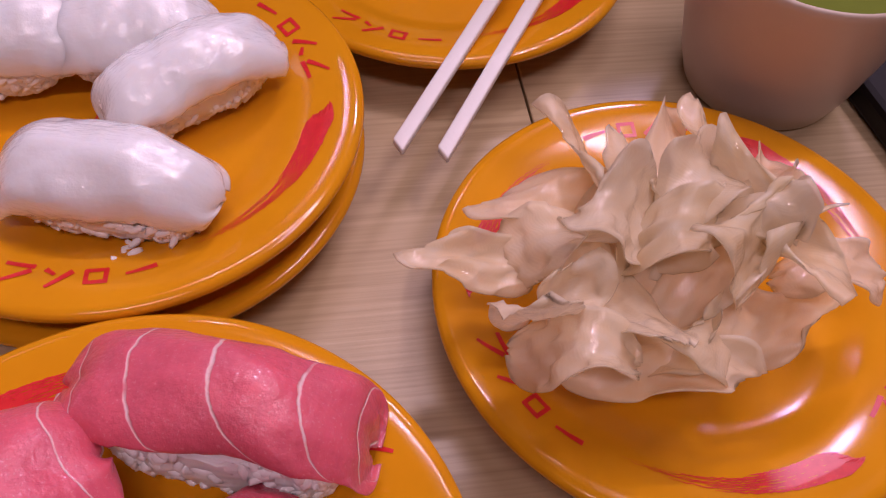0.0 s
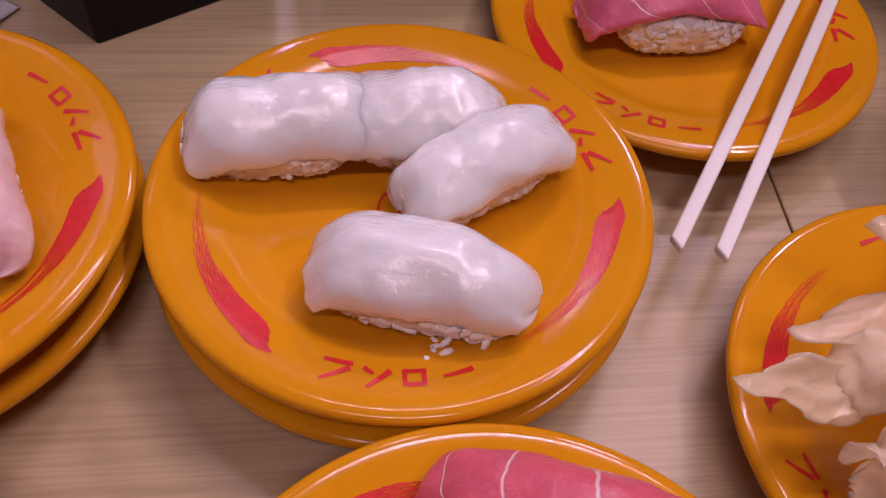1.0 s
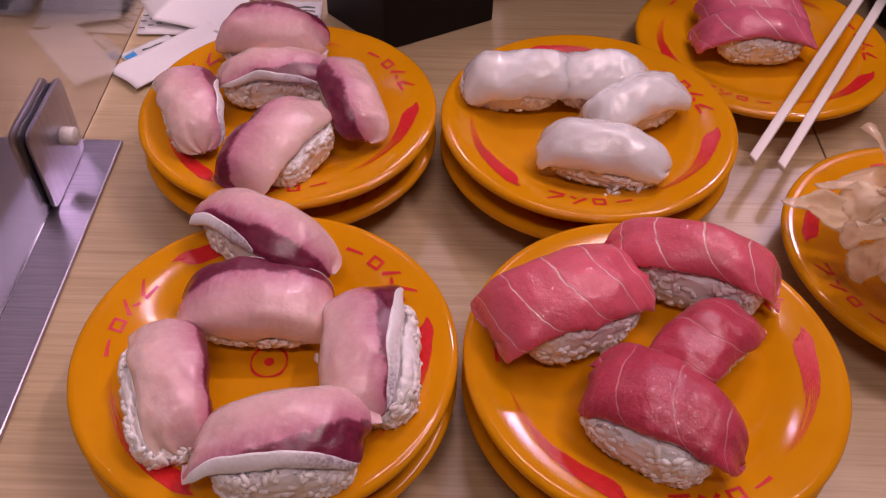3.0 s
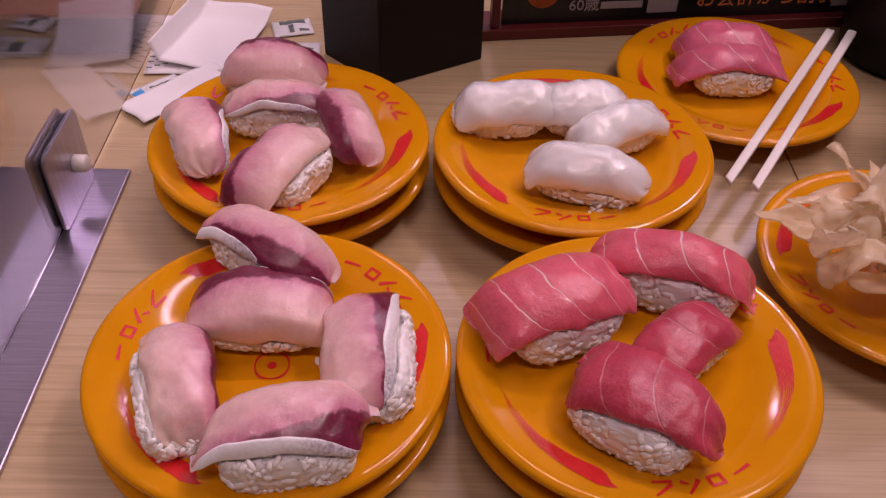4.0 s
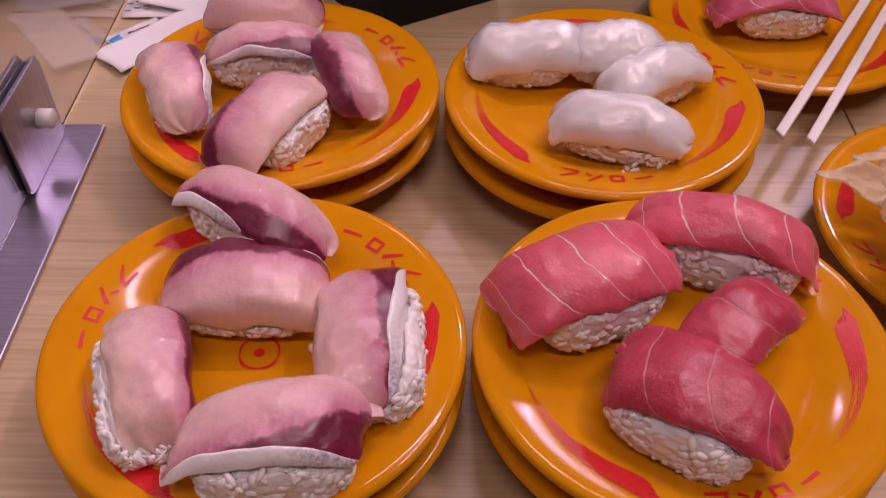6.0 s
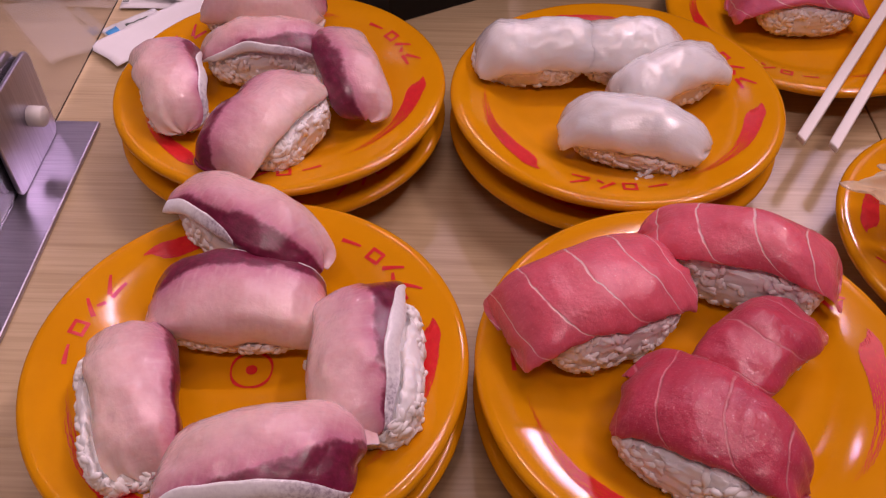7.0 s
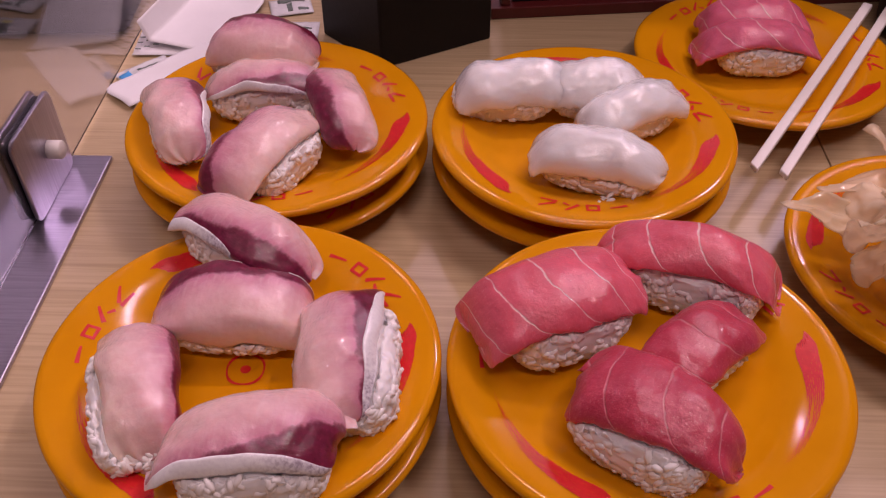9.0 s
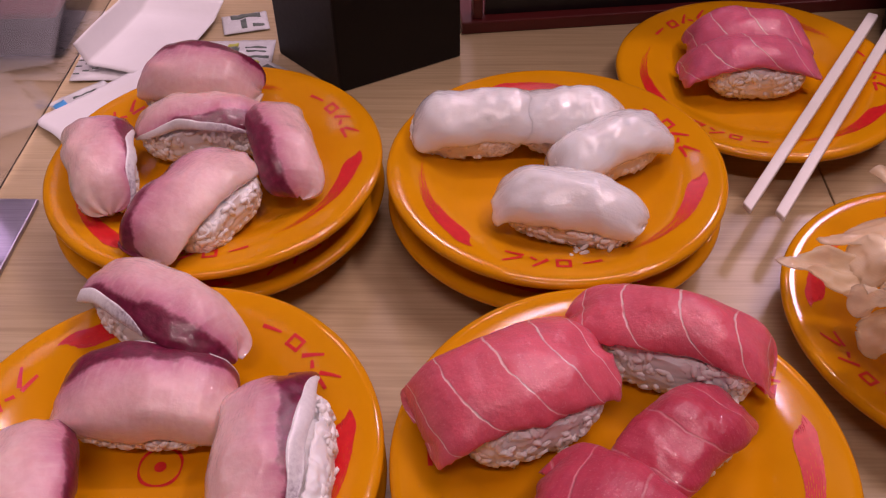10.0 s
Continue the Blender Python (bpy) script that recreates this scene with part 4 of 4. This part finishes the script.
sheet("paper_slip", 0.072, 0.028, -0.3480, 0.2450, 0.0018, 67, PAPER, "plain white paper slip lying on the table", "paper", 0.002, 2)
leaflet = sheet("leaflet", 0.062, 0.078, -0.366, 0.305, 0.0003, 21, PAPER, "white printed leaflet under a folded sheet", "paper", 0.002, 5)
rng = random.Random(3)
for k in range(26):
    bx, by = -0.028 + 0.005 * (k % 3), -0.034 + 0.0024 * k
    dash = part("print_line", box(0.0035, 0.0012, 0.0002, bx, by, 0.0026 + 0.0008 * rng.random()), INK, leaflet, "grey print", smooth=False)


def folded_sheet():
    def at(u, v, d):
        x, y = 0.032 * u, 0.040 * v
        z = 0.003 + 0.002 * noise.noise(Vector((u, v, 4)))
        if u < -0.55:
            z += (-0.55 - u) * 0.030
            x = 0.032 * (-0.55 + (u + 0.55) * 0.35)
        if v > 0.6:
            z += (v - 0.6) * 0.012
        return Vector((x, y, z + d))
    ob = link("folded_sheet", grid_solid(40, 20, lambda u, v: at(u, v, 0.0004), lambda u, v: at(u, v, 0)), PAPER)
    ob.matrix_world = pose(-0.362, 0.312, 0.0012, 0, 0, 4)
    return tagged(ob, "blank white folded paper sheet on a leaflet", "paper")


folded_sheet()


def sachet(x, y, z, turn, sx, sy, seed, prints, label):
    off = Vector((seed * 1.9, 0, 0))
    puff = lambda u, v: 0.0022 * (1 - abs(u) ** 3) * (1 - abs(v) ** 3) * (1 + 0.5 * noise.noise(Vector((u * 2, v * 2, 0)) + off)) + 0.0006 * noise.noise(Vector((u * 5, v * 5, 1)) + off)
    at = lambda u, v, d: Vector((sx / 2 * u, sy / 2 * v, 0.0009 + d * (0.0001 + max(0.0, puff(u, v)))))
    ob = link("sachet", grid_solid(18, 14, lambda u, v: at(u, v, 1), lambda u, v: at(u, v, -0.2)), SACHET)
    ob.matrix_world = pose(x, y, z, 0, 0, turn)
    tagged(ob, label, "sachet", "condiment sachets")
    for u0, v0, u1, v1, material in prints:
        a = lambda u, v, d: at(u0 + (u1 - u0) * (u + 1) / 2, v0 + (v1 - v0) * (v + 1) / 2, 1) + Vector((0, 0, d))
        part("print", grid_solid(8, 6, lambda u, v: a(u, v, 0.0003), lambda u, v: a(u, v, 0.0001)), material, ob)
    return ob


text_rows = tuple((-0.7 + 0.5 * (k % 2), -0.6 + 0.28 * (k // 2), -0.3 + 0.5 * (k % 2), -0.48 + 0.28 * (k // 2), INK) for k in range(8))
sachet(-0.315, 0.346, 0.0002, 33, 0.028, 0.022, 1, ((-0.6, 0.2, 0.7, 0.75, INK), (-0.2, -0.75, 0.05, 0.1, INK), (0.3, -0.7, 0.8, -0.5, INK)), "white condiment sachet with dark green print")
sachet(-0.303, 0.314, 0.0004, 20, 0.042, 0.026, 2, ((-0.35, -0.7, 0.05, 0.1, INK), (0.2, 0.1, 0.8, 0.2, INK), (0.25, -0.2, 0.8, -0.1, INK), (0.3, -0.65, 0.9, -0.5, INK), (-0.3, 0.2, 0.0, 0.5, YELLOW)), "clear sachet with leaf print beside the black box")
sachet(-0.283, 0.303, 0.0002, -18, 0.030, 0.016, 4, ((-0.6, -0.4, -0.1, 0.2, YELLOW), (0.2, -0.5, 0.7, 0.4, INK)), "small sachet with yellow green print")
sachet(-0.366, 0.247, 0.0002, 62, 0.034, 0.012, 3, ((-0.95, -0.8, -0.55, 0.2, BLUE), (-0.3, -0.5, 0.5, -0.3, INK)), "narrow sachet with blue printed label")
